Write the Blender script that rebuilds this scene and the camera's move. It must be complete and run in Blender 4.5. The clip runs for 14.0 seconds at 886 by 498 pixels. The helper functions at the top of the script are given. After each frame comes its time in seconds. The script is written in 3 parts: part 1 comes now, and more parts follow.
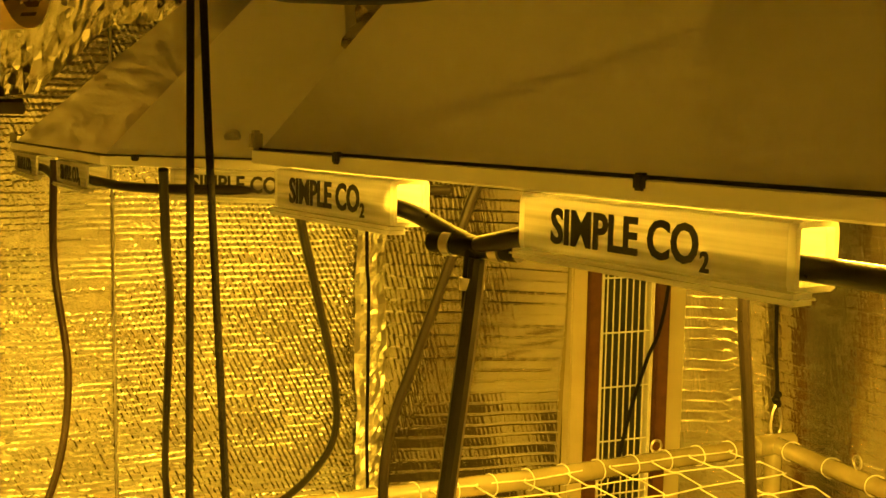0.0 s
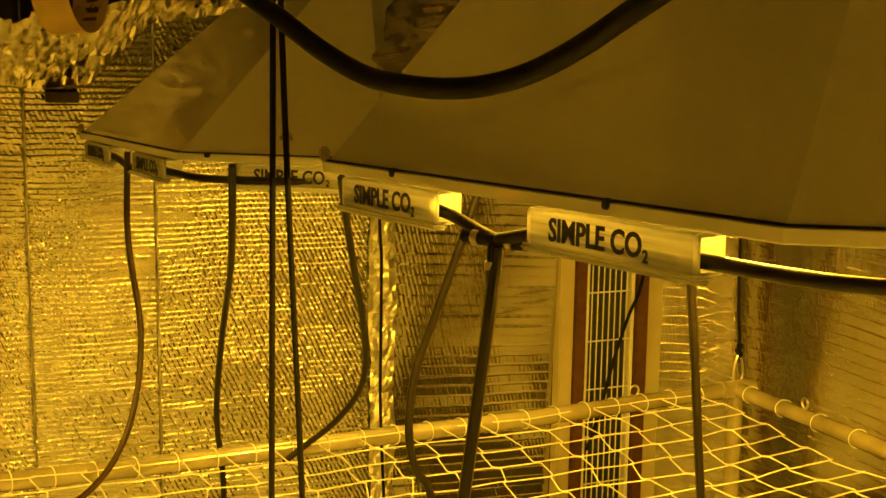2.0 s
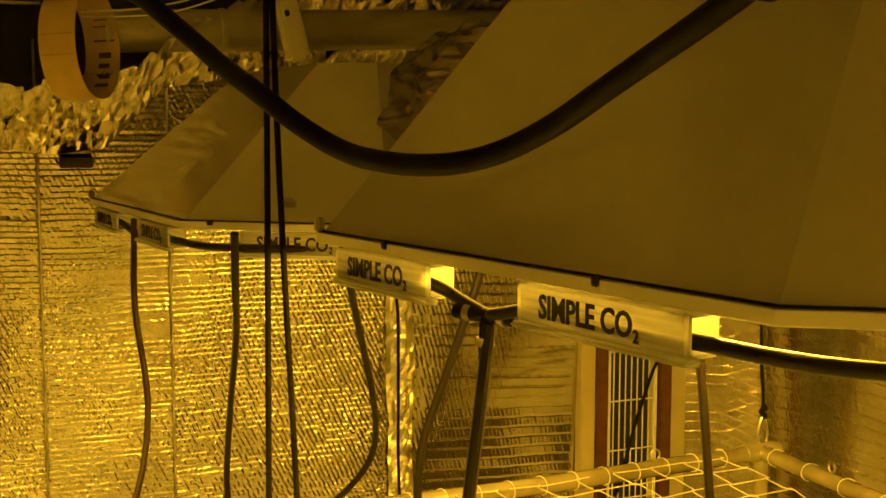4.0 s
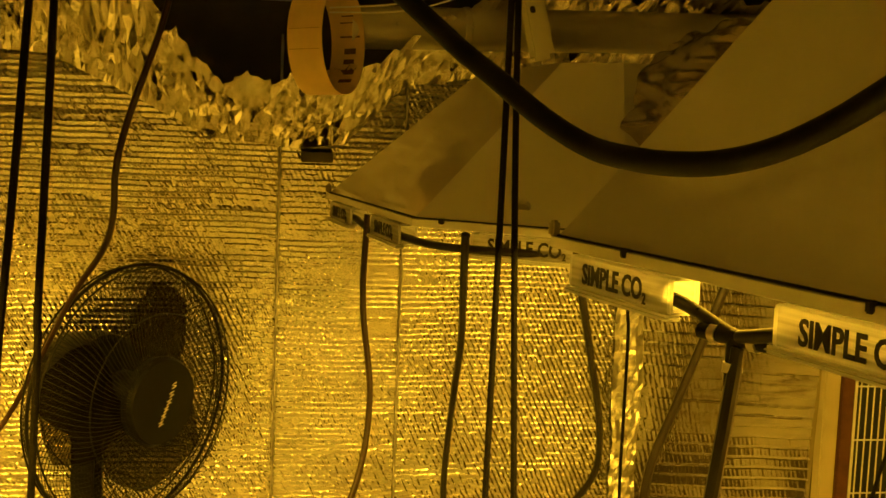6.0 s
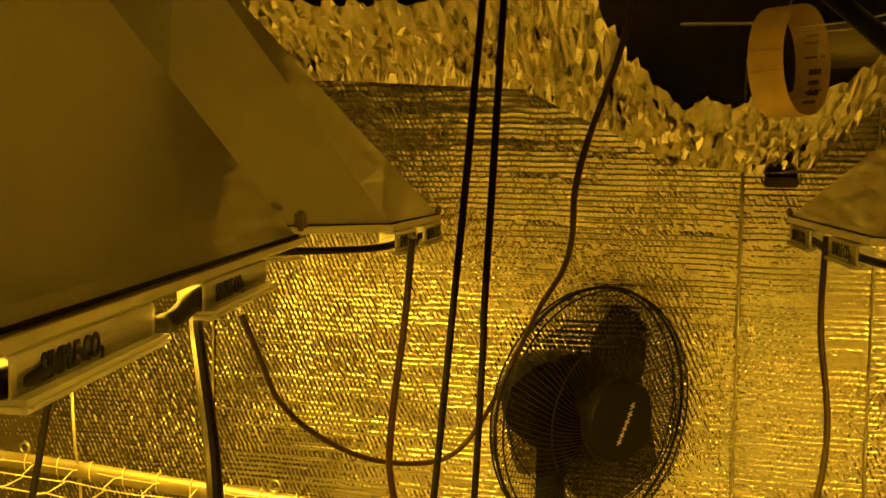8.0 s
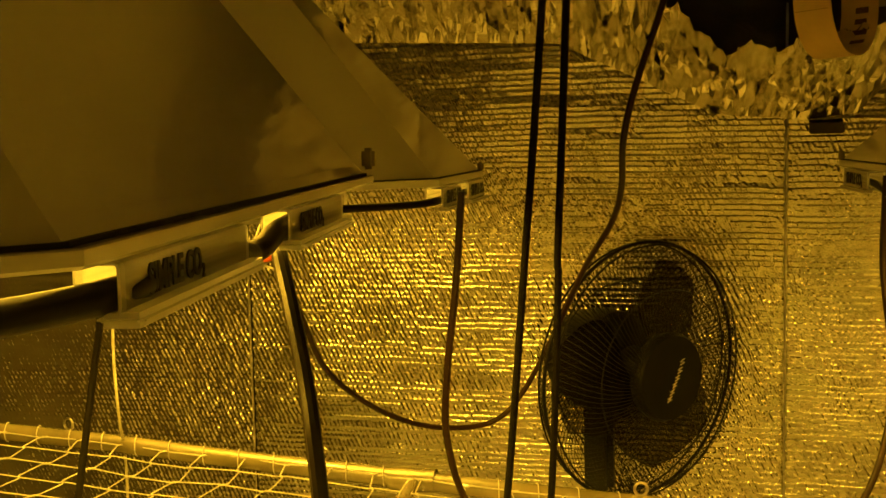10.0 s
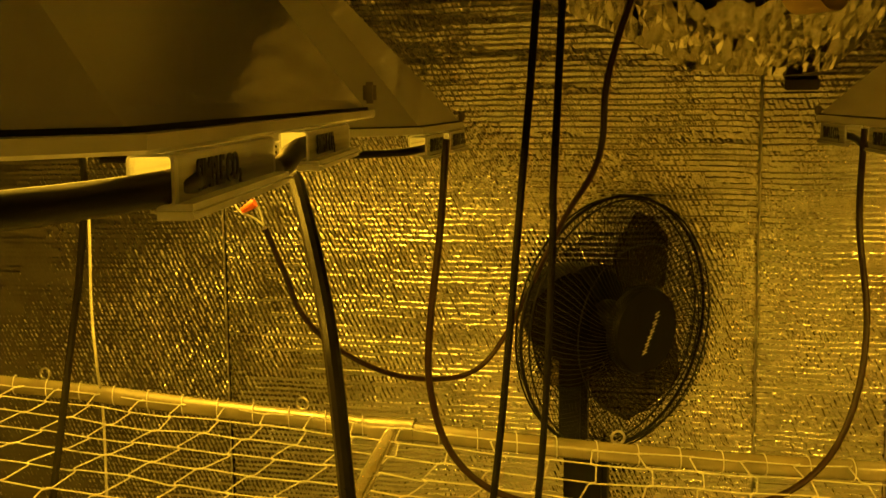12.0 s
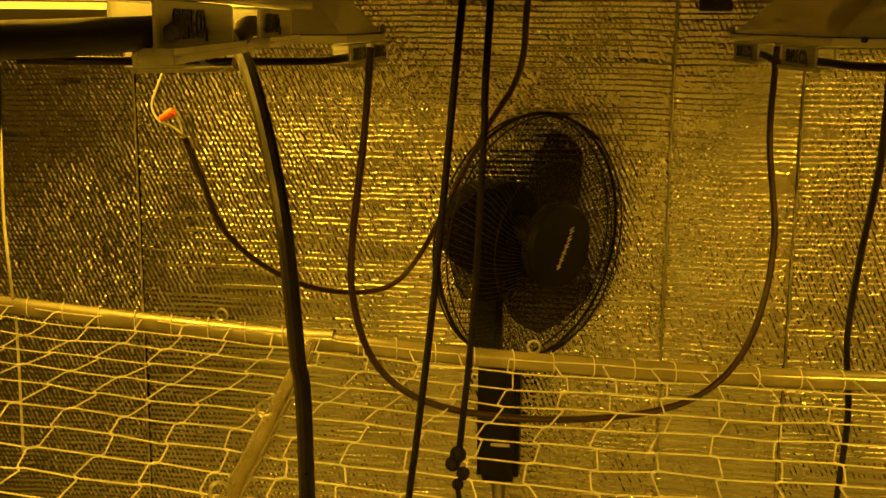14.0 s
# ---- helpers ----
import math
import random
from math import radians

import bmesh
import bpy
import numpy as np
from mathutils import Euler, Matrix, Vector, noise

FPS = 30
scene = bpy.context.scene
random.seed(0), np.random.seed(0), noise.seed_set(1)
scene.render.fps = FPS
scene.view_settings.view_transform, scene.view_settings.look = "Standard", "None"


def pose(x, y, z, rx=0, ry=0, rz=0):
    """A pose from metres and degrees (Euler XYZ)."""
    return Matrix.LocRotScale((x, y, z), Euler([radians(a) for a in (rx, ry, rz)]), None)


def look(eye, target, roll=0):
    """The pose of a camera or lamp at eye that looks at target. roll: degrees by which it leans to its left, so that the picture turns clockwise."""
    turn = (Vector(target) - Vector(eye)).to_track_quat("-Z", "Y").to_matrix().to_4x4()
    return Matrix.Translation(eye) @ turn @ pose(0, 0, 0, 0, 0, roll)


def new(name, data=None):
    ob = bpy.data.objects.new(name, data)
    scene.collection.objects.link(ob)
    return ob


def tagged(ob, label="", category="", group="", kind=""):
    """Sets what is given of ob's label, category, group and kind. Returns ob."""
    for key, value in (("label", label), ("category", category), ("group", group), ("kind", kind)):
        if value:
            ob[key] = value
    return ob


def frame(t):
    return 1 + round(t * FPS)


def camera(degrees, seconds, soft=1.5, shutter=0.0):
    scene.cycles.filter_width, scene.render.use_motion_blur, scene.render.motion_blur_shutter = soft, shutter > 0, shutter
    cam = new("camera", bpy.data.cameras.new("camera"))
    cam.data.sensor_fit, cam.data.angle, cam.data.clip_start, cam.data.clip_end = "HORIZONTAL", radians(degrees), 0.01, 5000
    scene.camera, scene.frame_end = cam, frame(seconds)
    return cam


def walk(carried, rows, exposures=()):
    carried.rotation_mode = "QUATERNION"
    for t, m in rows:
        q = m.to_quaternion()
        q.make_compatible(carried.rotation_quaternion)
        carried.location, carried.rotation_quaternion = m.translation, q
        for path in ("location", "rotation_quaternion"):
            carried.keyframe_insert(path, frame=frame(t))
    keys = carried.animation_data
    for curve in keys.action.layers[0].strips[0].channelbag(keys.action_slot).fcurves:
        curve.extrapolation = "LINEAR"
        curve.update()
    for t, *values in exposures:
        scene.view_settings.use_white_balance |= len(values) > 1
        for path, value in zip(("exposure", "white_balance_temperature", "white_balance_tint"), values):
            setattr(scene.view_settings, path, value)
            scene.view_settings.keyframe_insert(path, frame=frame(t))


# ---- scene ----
cam = camera(42.0, 14.0, soft=1.5)
PATH = [
    (0, (0.129, 0.418, 1.624), (0.887, 2.256, 1.400), 1.00),
    (0.5, (0.113, 0.371, 1.636), (0.900, 2.194, 1.397), 0.50),
    (1, (0.080, 0.324, 1.650), (0.851, 2.152, 1.398), 0.49),
    (1.5, (0.049, 0.269, 1.660), (0.837, 2.083, 1.367), 0.12),
    (2, (0.009, 0.203, 1.676), (0.781, 2.024, 1.379), 0.87),
    (2.5, (0.015, 0.200, 1.678), (0.777, 2.027, 1.391), 0.73),
    (2.7, (0.022, 0.203, 1.684), (0.773, 2.036, 1.408), 0.25),
    (4.8, (0.054, 0.219, 1.689), (0.717, 2.096, 1.500), 1.27),
    (5, (0.056, 0.219, 1.689), (0.683, 2.108, 1.492), 1.11),
    (5.5, (0.014, 0.230, 1.682), (0.703, 2.093, 1.449), 1.51),
    (6, (0.059, 0.275, 1.679), (0.401, 2.235, 1.480), 2.28),
    (6.5, (0.099, 0.260, 1.673), (0.054, 2.253, 1.519), 1.37),
    (7, (0.113, 0.255, 1.670), (-0.134, 2.235, 1.535), 1.59),
    (7.5, (0.102, 0.256, 1.665), (-0.291, 2.211, 1.520), 1.21),
    (8, (0.095, 0.248, 1.661), (-0.380, 2.184, 1.504), 0.93),
    (8.2, (0.093, 0.247, 1.654), (-0.423, 2.172, 1.490), 0.11),
    (10.3, (0.047, 0.279, 1.629), (-0.454, 2.204, 1.416), -1.41),
    (10.5, (0.045, 0.280, 1.626), (-0.448, 2.205, 1.403), -1.36),
    (11, (0.034, 0.269, 1.626), (-0.413, 2.205, 1.399), -0.63),
    (11.5, (0.030, 0.269, 1.620), (-0.395, 2.205, 1.353), -0.30),
    (12, (0.031, 0.264, 1.617), (-0.413, 2.196, 1.354), -0.65),
    (12.5, (0.023, 0.260, 1.619), (-0.385, 2.203, 1.373), -0.36),
    (13, (0.015, 0.253, 1.614), (-0.322, 2.206, 1.349), 0.36),
    (13.5, (0.010, 0.251, 1.604), (-0.311, 2.198, 1.279), 0.23),
    (14, (0.017, 0.245, 1.598), (-0.266, 2.185, 1.212), 0.54),
]
EXPOSURES = [(0.0, 0.55), (1.5, 0.28), (2.5, 0.0), (5.0, 0.05), (8.0, -0.15), (10.5, -0.65), (12.5, -0.9), (14.0, -1.1)]
walk(cam, [(t, look(eye, target, roll)) for t, eye, target, roll in PATH], EXPOSURES)

# ---- light: only the sodium lamps in the four hoods, and a faint dark sky outside ----
SODIUM = (1.0, 0.515, 0.024)
LAMP_WATTS = 40.0
world = bpy.data.worlds.new("world")
world.use_nodes = True
world.node_tree.nodes["Background"].inputs[0].default_value = (0.01, 0.01, 0.012, 1)
world.node_tree.nodes["Background"].inputs[1].default_value = 0.2
scene.world = world


def lamp_in_hood(m, watts):
    data = bpy.data.lights.new("sodium_lamp_light", "POINT")
    data.energy, data.color, data.shadow_soft_size = watts, SODIUM, 0.05
    ob = new("sodium_lamp_light", data)
    ob.matrix_world = m
    return ob


# ---- materials ----
def material(name, colour, rough=0.5, metal=0.0, vary=0.12, scale=20.0, bump=0.0, bump_scale=200.0, second=None, spec=0.5):
    mat = bpy.data.materials.new(name)
    mat.use_nodes = True
    nt = mat.node_tree
    bsdf = nt.nodes["Principled BSDF"]
    bsdf.inputs["Roughness"].default_value, bsdf.inputs["Metallic"].default_value = rough, metal
    bsdf.inputs["Specular IOR Level"].default_value = spec
    co = nt.nodes.new("ShaderNodeTexCoord")
    big = nt.nodes.new("ShaderNodeTexNoise")
    big.inputs["Scale"].default_value, big.inputs["Detail"].default_value = scale, 6
    nt.links.new(co.outputs["Object"], big.inputs["Vector"])
    ramp = nt.nodes.new("ShaderNodeValToRGB")
    dark = second or tuple(c * (1 - vary * 2) for c in colour)
    ramp.color_ramp.elements[0].color, ramp.color_ramp.elements[1].color = (*dark, 1), (*colour, 1)
    ramp.color_ramp.elements[0].position, ramp.color_ramp.elements[1].position = 0.3, 0.65
    nt.links.new(big.outputs["Fac"], ramp.inputs["Fac"])
    nt.links.new(ramp.outputs["Color"], bsdf.inputs["Base Color"])
    fine = nt.nodes.new("ShaderNodeTexNoise")
    fine.inputs["Scale"].default_value, fine.inputs["Detail"].default_value = bump_scale, 4
    nt.links.new(co.outputs["Object"], fine.inputs["Vector"])
    mul = nt.nodes.new("ShaderNodeMapRange")
    mul.inputs["To Min"].default_value, mul.inputs["To Max"].default_value = max(rough - 0.08, 0.02), min(rough + 0.1, 1.0)
    nt.links.new(fine.outputs["Fac"], mul.inputs["Value"])
    nt.links.new(mul.outputs["Result"], bsdf.inputs["Roughness"])
    if bump:
        b = nt.nodes.new("ShaderNodeBump")
        b.inputs["Strength"].default_value, b.inputs["Distance"].default_value = bump, 0.002
        nt.links.new(fine.outputs["Fac"], b.inputs["Height"])
        nt.links.new(b.outputs["Normal"], bsdf.inputs["Normal"])
    return mat


FOIL = material("bubble_foil", (0.66, 0.64, 0.60), 0.06, 1.0, 0.10, 6, 0.06, 260)
CRINKLE = material("crinkled_foil", (0.95, 0.93, 0.89), 0.12, 1.0, 0.05, 9, 0.5, 70)
# unseen bounce surfaces: dull overhead near, white over the far hoods and behind the camera
BOUNCE_DULL = material("dull_bounce_ceiling", (0.26, 0.25, 0.23), 0.6, 0.0, 0.03, 3, 0.2, 40)
BOUNCE_WHITE = material("white_bounce_surface", (0.84, 0.83, 0.80), 0.6, 0.0, 0.05, 3, 0.2, 40)
BOUNCE_FLOOR = material("white_bounce_floor", (0.66, 0.65, 0.61), 0.5, 0.0, 0.1, 4, 0.2, 40)
SLEEVE = material("dulled_duct_foil", (0.62, 0.55, 0.42), 0.22, 1.0, 0.15, 14, 0.1, 120)
TAPE = material("foil_tape", (0.85, 0.83, 0.8), 0.3, 1.0, 0.08, 30, 0.6, 160)
PAINT = material("white_gloss_enamel", (0.74, 0.73, 0.70), 0.35, 0.0, 0.05, 5, 0.03, 900)
PAINT.node_tree.nodes["Principled BSDF"].inputs["Coat Weight"].default_value = 1.0
PAINT.node_tree.nodes["Principled BSDF"].inputs["Coat Roughness"].default_value = 0.06
PAINT.node_tree.nodes["Principled BSDF"].inputs["Coat IOR"].default_value = 1.7
PAINT_IN = material("hood_lining", (0.92, 0.92, 0.91), 0.4, 0.0, 0.04, 8)
RUBBER = material("black_rubber", (0.012, 0.011, 0.010), 0.5, 0.0, 0.2, 60, 0.1, 500, spec=0.15)
HOSE = material("black_vinyl_hose", (0.014, 0.011, 0.009), 0.3, 0.0, 0.2, 40, spec=0.3)
# black vinyl with the bright wall's glare painted in as a brown tint
GLARE_CORD = material("glare_tinted_vinyl", (0.030, 0.012, 0.007), 0.32, 0.0, 0.2, 40, spec=0.4)
PRINT = material("brown_print", (0.16, 0.085, 0.035), 0.6, 0.0, 0.2, 120)
CREASE = material("worn_card_fold", (0.5, 0.34, 0.16), 0.6, 0.0, 0.15, 60)
ROPE = material("black_braided_cord", (0.010, 0.009, 0.008), 0.85, 0.0, 0.3, 300, 0.8, 900, spec=0.15)
BLACK = material("black_plastic", (0.010, 0.010, 0.010), 0.42, 0.0, 0.15, 20, spec=0.15)
WIRE = material("black_coated_wire", (0.011, 0.011, 0.011), 0.4, 0.0, 0.1, 40, spec=0.15)
BLADE = material("smoky_fan_blade", (0.018, 0.015, 0.012), 0.4, 0.0, 0.1, 15, spec=0.15)
PVC = material("aged_pvc_pipe", (0.32, 0.28, 0.17), 0.22, 0.0, 0.2, 14, 0.05, 300, spec=1.0)
PVC.node_tree.nodes["Principled BSDF"].inputs["Coat Weight"].default_value = 1.0
PVC.node_tree.nodes["Principled BSDF"].inputs["Coat Roughness"].default_value = 0.05
PVC.node_tree.nodes["Principled BSDF"].inputs["Coat IOR"].default_value = 2.1
TWINE = material("white_net_twine", (0.72, 0.70, 0.62), 0.8, 0.0, 0.12, 90, 0.5, 900)
STEEL = material("zinc_steel", (0.6, 0.58, 0.55), 0.3, 1.0, 0.1, 50)
WOOD = material("red_stained_wood", (0.10, 0.036, 0.018), 0.5, 0.0, 0.25, 40, 0.2, 200, (0.06, 0.02, 0.012))
CREAM = material("cream_painted_trim", (0.42, 0.38, 0.27), 0.5, 0.0, 0.08, 12, 0.1, 300)
GRILLE = material("white_enamel_wire", (0.7, 0.7, 0.68), 0.35, 0.0, 0.06, 30)
COIL = material("dark_coil_fins", (0.012, 0.014, 0.022), 0.5, 0.0, 0.2, 60, 0.5, 400)
CARD = material("yellow_trap_card", (0.75, 0.56, 0.3), 0.6, 0.0, 0.08, 25, 0.1, 300)
INK = material("black_ink", (0.015, 0.014, 0.013), 0.5, 0.0, 0.1, 40)
SILVER_INK = material("silver_ink", (0.65, 0.63, 0.6), 0.35, 0.5, 0.05, 40)
DARK_WOOD = material("dark_ceiling_boards", (0.06, 0.045, 0.03), 0.7, 0.0, 0.25, 12, 0.3, 120)
DIM_WALL = material("dim_grey_wall", (0.20, 0.19, 0.17), 0.8, 0.0, 0.15, 4, 0.3, 80)
DUCT = material("galvanised_duct", (0.62, 0.6, 0.55), 0.45, 0.6, 0.1, 8, 0.1, 60)
ORANGE = material("orange_wire_nut", (0.85, 0.16, 0.03), 0.4, 0.0, 0.05, 30)
WHITE_WIRE = material("white_wire_sheath", (0.8, 0.79, 0.75), 0.4, 0.0, 0.05, 30)
FADED = material("faded_print", (0.34, 0.32, 0.28), 0.4, 0.0, 0.1, 60)
BRACKET = material("stained_corner_plastic", (0.46, 0.41, 0.30), 0.45, 0.0, 0.2, 40)
GASKET = material("dark_gasket", (0.02, 0.018, 0.015), 0.7, 0.0, 0.2, 40)


def acrylic_material(name, milky, low, high):
    mat = bpy.data.materials.new(name)
    mat.use_nodes = True
    nt = mat.node_tree
    nt.nodes.clear()
    out = nt.nodes.new("ShaderNodeOutputMaterial")
    clear, milk, gloss, diff = (nt.nodes.new("ShaderNodeBsdf" + k) for k in ("Transparent", "Translucent", "Glossy", "Diffuse"))
    clear.inputs[0].default_value = (0.94, 0.94, 0.92, 1)
    milk.inputs[0].default_value = (0.99, 0.99, 0.98, 1)
    diff.inputs[0].default_value = (0.95, 0.95, 0.94, 1)
    gloss.inputs["Roughness"].default_value = 0.05
    co, streak, mp = nt.nodes.new("ShaderNodeTexCoord"), nt.nodes.new("ShaderNodeTexNoise"), nt.nodes.new("ShaderNodeMapping")
    mp.inputs["Scale"].default_value = (4, 4, 260)
    nt.links.new(co.outputs["Object"], mp.inputs[0])
    nt.links.new(mp.outputs[0], streak.inputs["Vector"])
    streak.inputs["Scale"].default_value = 1.0
    rng = nt.nodes.new("ShaderNodeMapRange")
    rng.inputs["From Min"].default_value, rng.inputs["From Max"].default_value = 0.35, 0.65
    rng.inputs["To Min"].default_value, rng.inputs["To Max"].default_value = low, high
    nt.links.new(streak.outputs["Fac"], rng.inputs["Value"])
    a, b, c = (nt.nodes.new("ShaderNodeMixShader") for _ in range(3))
    a.inputs[0].default_value = milky
    nt.links.new(milk.outputs[0], a.inputs[1]), nt.links.new(diff.outputs[0], a.inputs[2])
    nt.links.new(rng.outputs[0], b.inputs[0])
    nt.links.new(clear.outputs[0], b.inputs[1]), nt.links.new(a.outputs[0], b.inputs[2])
    fres = nt.nodes.new("ShaderNodeFresnel")
    fres.inputs[0].default_value = 1.6
    nt.links.new(fres.outputs[0], c.inputs[0])
    nt.links.new(b.outputs[0], c.inputs[1]), nt.links.new(gloss.outputs[0], c.inputs[2])
    nt.links.new(c.outputs[0], out.inputs[0])
    return mat


ACRYLIC = acrylic_material("clear_acrylic", 0.10, 0.5, 0.85)
ACRYLIC_EDGE = acrylic_material("frosted_acrylic_edge", 0.25, 0.93, 0.99)
# smoky see-through blade plastic: brown gloss over a tinted clear body
nt = BLADE.node_tree
tint, blend = nt.nodes.new("ShaderNodeBsdfTransparent"), nt.nodes.new("ShaderNodeMixShader")
tint.inputs[0].default_value = (0.62, 0.55, 0.42, 1)
blend.inputs[0].default_value = 0.68
nt.links.new(tint.outputs[0], blend.inputs[1])
nt.links.new(nt.nodes["Principled BSDF"].outputs[0], blend.inputs[2])
nt.links.new(blend.outputs[0], nt.nodes["Material Output"].inputs[0])
BULB = bpy.data.materials.new("glowing_arc_tube")
BULB.use_nodes = True
BULB.node_tree.nodes["Principled BSDF"].inputs["Emission Color"].default_value = (*SODIUM, 1)
BULB.node_tree.nodes["Principled BSDF"].inputs["Emission Strength"].default_value = 6.0


# ---- mesh helpers ----
def link(name, mesh, mat, parent=None, label=""):
    if mat and not mesh.materials:
        mesh.materials.append(mat)
    ob = new(name, mesh)
    if parent:
        ob.parent = parent
    return tagged(ob, label)


def part(name, bm, mat, parent=None, label="", smooth=True):
    mesh = bpy.data.meshes.new(name)
    bmesh.ops.recalc_face_normals(bm, faces=bm.faces[:])
    bm.to_mesh(mesh)
    bm.free()
    if smooth:
        mesh.shade_smooth()
        mesh.set_sharp_from_angle(angle=radians(35))
    return link(name, mesh, mat, parent, label)


def thing(name, m, label, category, group="", kind=""):
    ob = new(name)
    ob.matrix_world = m
    return tagged(ob, label, category, group, kind)


def box_bm(sx, sy, sz, centre=(0, 0, 0), bevel=0.0, bm=None, turn=None):
    bm = bm or bmesh.new()
    m = Matrix.Translation(centre) @ (turn or Matrix()) @ Matrix.Diagonal((sx, sy, sz, 1))
    made = bmesh.ops.create_cube(bm, size=1, matrix=m)
    if bevel:
        edges = list({e for v in made["verts"] for e in v.link_edges})
        bmesh.ops.bevel(bm, geom=edges, offset=bevel, segments=2, affect="EDGES")
    return bm


def glide(points, steps=6):
    """A smooth line through the points."""
    p = [Vector(q) for q in points]
    p = [2 * p[0] - p[1], *p, 2 * p[-1] - p[-2]]
    out = []
    for a, b, c, d in zip(p, p[1:], p[2:], p[3:]):
        for k in range(steps):
            s = k / steps
            out.append(0.5 * (2 * b + (c - a) * s + (2 * a - 5 * b + 4 * c - d) * s * s + (3 * b - a - 3 * c + d) * s**3))
    return out + [p[-2]]


def sweep(line, radius, sides=10, bm=None, closed=False, twist=0.0):
    """A round tube along the line; radius may be a function of 0..1."""
    bm = bm or bmesh.new()
    n = len(line)
    rings, side = [], None
    for k, p in enumerate(line):
        a = line[(k - 1) % n] if (k or closed) else p
        b = line[(k + 1) % n] if (k < n - 1 or closed) else p
        way = (b - a).normalized()
        if side is None:
            side = way.orthogonal().normalized()
        side = (side - way * side.dot(way)).normalized()
        up = way.cross(side)
        r = radius(k / max(n - 1, 1)) if callable(radius) else radius
        ring = []
        for j in range(sides):
            t = 2 * math.pi * j / sides + twist * k
            ring.append(bm.verts.new(p + (side * math.cos(t) + up * math.sin(t)) * r))
        rings.append(ring)
    pairs = list(zip(rings, rings[1:])) + ([(rings[-1], rings[0])] if closed else [])
    for r0, r1 in pairs:
        for j in range(sides):
            bm.faces.new((r0[j], r0[(j + 1) % sides], r1[(j + 1) % sides], r1[j]))
    if not closed:
        bm.faces.new(rings[0][::-1]), bm.faces.new(rings[-1])
    return bm


def lathe(profile, sides=32, bm=None, m=None):
    """Turns a profile of (radius, height) round z."""
    bm = bm or bmesh.new()
    m = m or Matrix()
    rings = []
    for r, h in profile:
        rings.append([bm.verts.new(m @ Vector((max(r, 1e-5) * math.cos(2 * math.pi * j / sides), max(r, 1e-5) * math.sin(2 * math.pi * j / sides), h))) for j in range(sides)])
    for r0, r1 in zip(rings, rings[1:]):
        for j in range(sides):
            bm.faces.new((r0[j], r0[(j + 1) % sides], r1[(j + 1) % sides], r1[j]))
    bm.faces.new(rings[0][::-1]), bm.faces.new(rings[-1])
    return bm


def grid_mesh(name, nu, nv, place, flat=False):
    """A sheet of nu x nv corners, place(u, v) in arrays of 0..1."""
    u, v = np.meshgrid(np.linspace(0, 1, nu), np.linspace(0, 1, nv), indexing="xy")
    co = np.stack(place(u, v), -1).reshape(-1, 3)
    i = np.arange(nu * nv).reshape(nv, nu)
    quads = np.stack([i[:-1, :-1], i[:-1, 1:], i[1:, 1:], i[1:, :-1]], -1).reshape(-1, 4)
    mesh = bpy.data.meshes.new(name)
    mesh.vertices.add(len(co)), mesh.loops.add(quads.size), mesh.polygons.add(len(quads))
    mesh.vertices.foreach_set("co", co.ravel().astype(np.float32))
    mesh.loops.foreach_set("vertex_index", quads.ravel().astype(np.int32))
    mesh.polygons.foreach_set("loop_start", (np.arange(len(quads)) * 4).astype(np.int32))
    mesh.update(calc_edges=True)
    if flat:
        mesh.shade_flat()
    else:
        mesh.shade_smooth()
    return mesh


def value_noise(x, y, seed):
    """Smooth random field, one knot a unit."""
    rng = np.random.RandomState(seed)
    t = rng.rand(64, 64)
    xi, yi = np.floor(x).astype(int), np.floor(y).astype(int)
    fx, fy = x - xi, y - yi
    fx, fy = fx * fx * (3 - 2 * fx), fy * fy * (3 - 2 * fy)
    g = lambda a, b: t[(xi + a) % 64, (yi + b) % 64]
    return (g(0, 0) * (1 - fx) + g(1, 0) * fx) * (1 - fy) + (g(0, 1) * (1 - fx) + g(1, 1) * fx) * fy - 0.5


def lerp_points(x, points):
    xs, ys = zip(*points)
    return np.interp(x, xs, ys)


# ---- the room ----
WALL_Y, RIGHT_X, LEFT_X, NEAR_Y, TOP_Z = 2.35, 1.56, -1.75, -0.35, 2.12


def plain(name, size, centre, mat, label, bevel=0.0):
    ob = part(name, box_bm(*size, centre, bevel), mat, None, label, smooth=False)
    return tagged(ob, "", "", "", "structure")


width, depth = RIGHT_X - LEFT_X, WALL_Y - NEAR_Y
mid_x, mid_y = (RIGHT_X + LEFT_X) / 2, (WALL_Y + NEAR_Y) / 2
# floor made white as an added bounce for hoods and upper foil
plain("floor", (width + 0.4, depth + 0.4, 0.1), (mid_x, mid_y, -0.05), BOUNCE_FLOOR, "floor made white to bounce lamp light upward")
# ceiling out of view, split dull and white to steer bounce onto the hoods
plain("ceiling", (width + 0.4, 1.8, 0.1), (mid_x, NEAR_Y - 0.2 + 0.9, TOP_Z + 0.05), BOUNCE_DULL, "unseen near ceiling, kept dull to dim the near hoods")
plain("ceiling_bounce", (width + 0.4, 1.298, 0.1), (mid_x, 1.252 + 0.649, TOP_Z + 0.05), BOUNCE_WHITE, "unseen white bounce over the far hoods and foil")
wall_back = plain("wall_back", (width + 0.4, 0.1, TOP_Z), (mid_x, WALL_Y + 0.075, TOP_Z / 2), DARK_WOOD, "dark board wall behind the foil insulation")
wall_right = plain("wall_right", (0.1, depth, TOP_Z), (RIGHT_X + 0.075, mid_y, TOP_Z / 2), DARK_WOOD, "dark board side wall behind foil insulation")
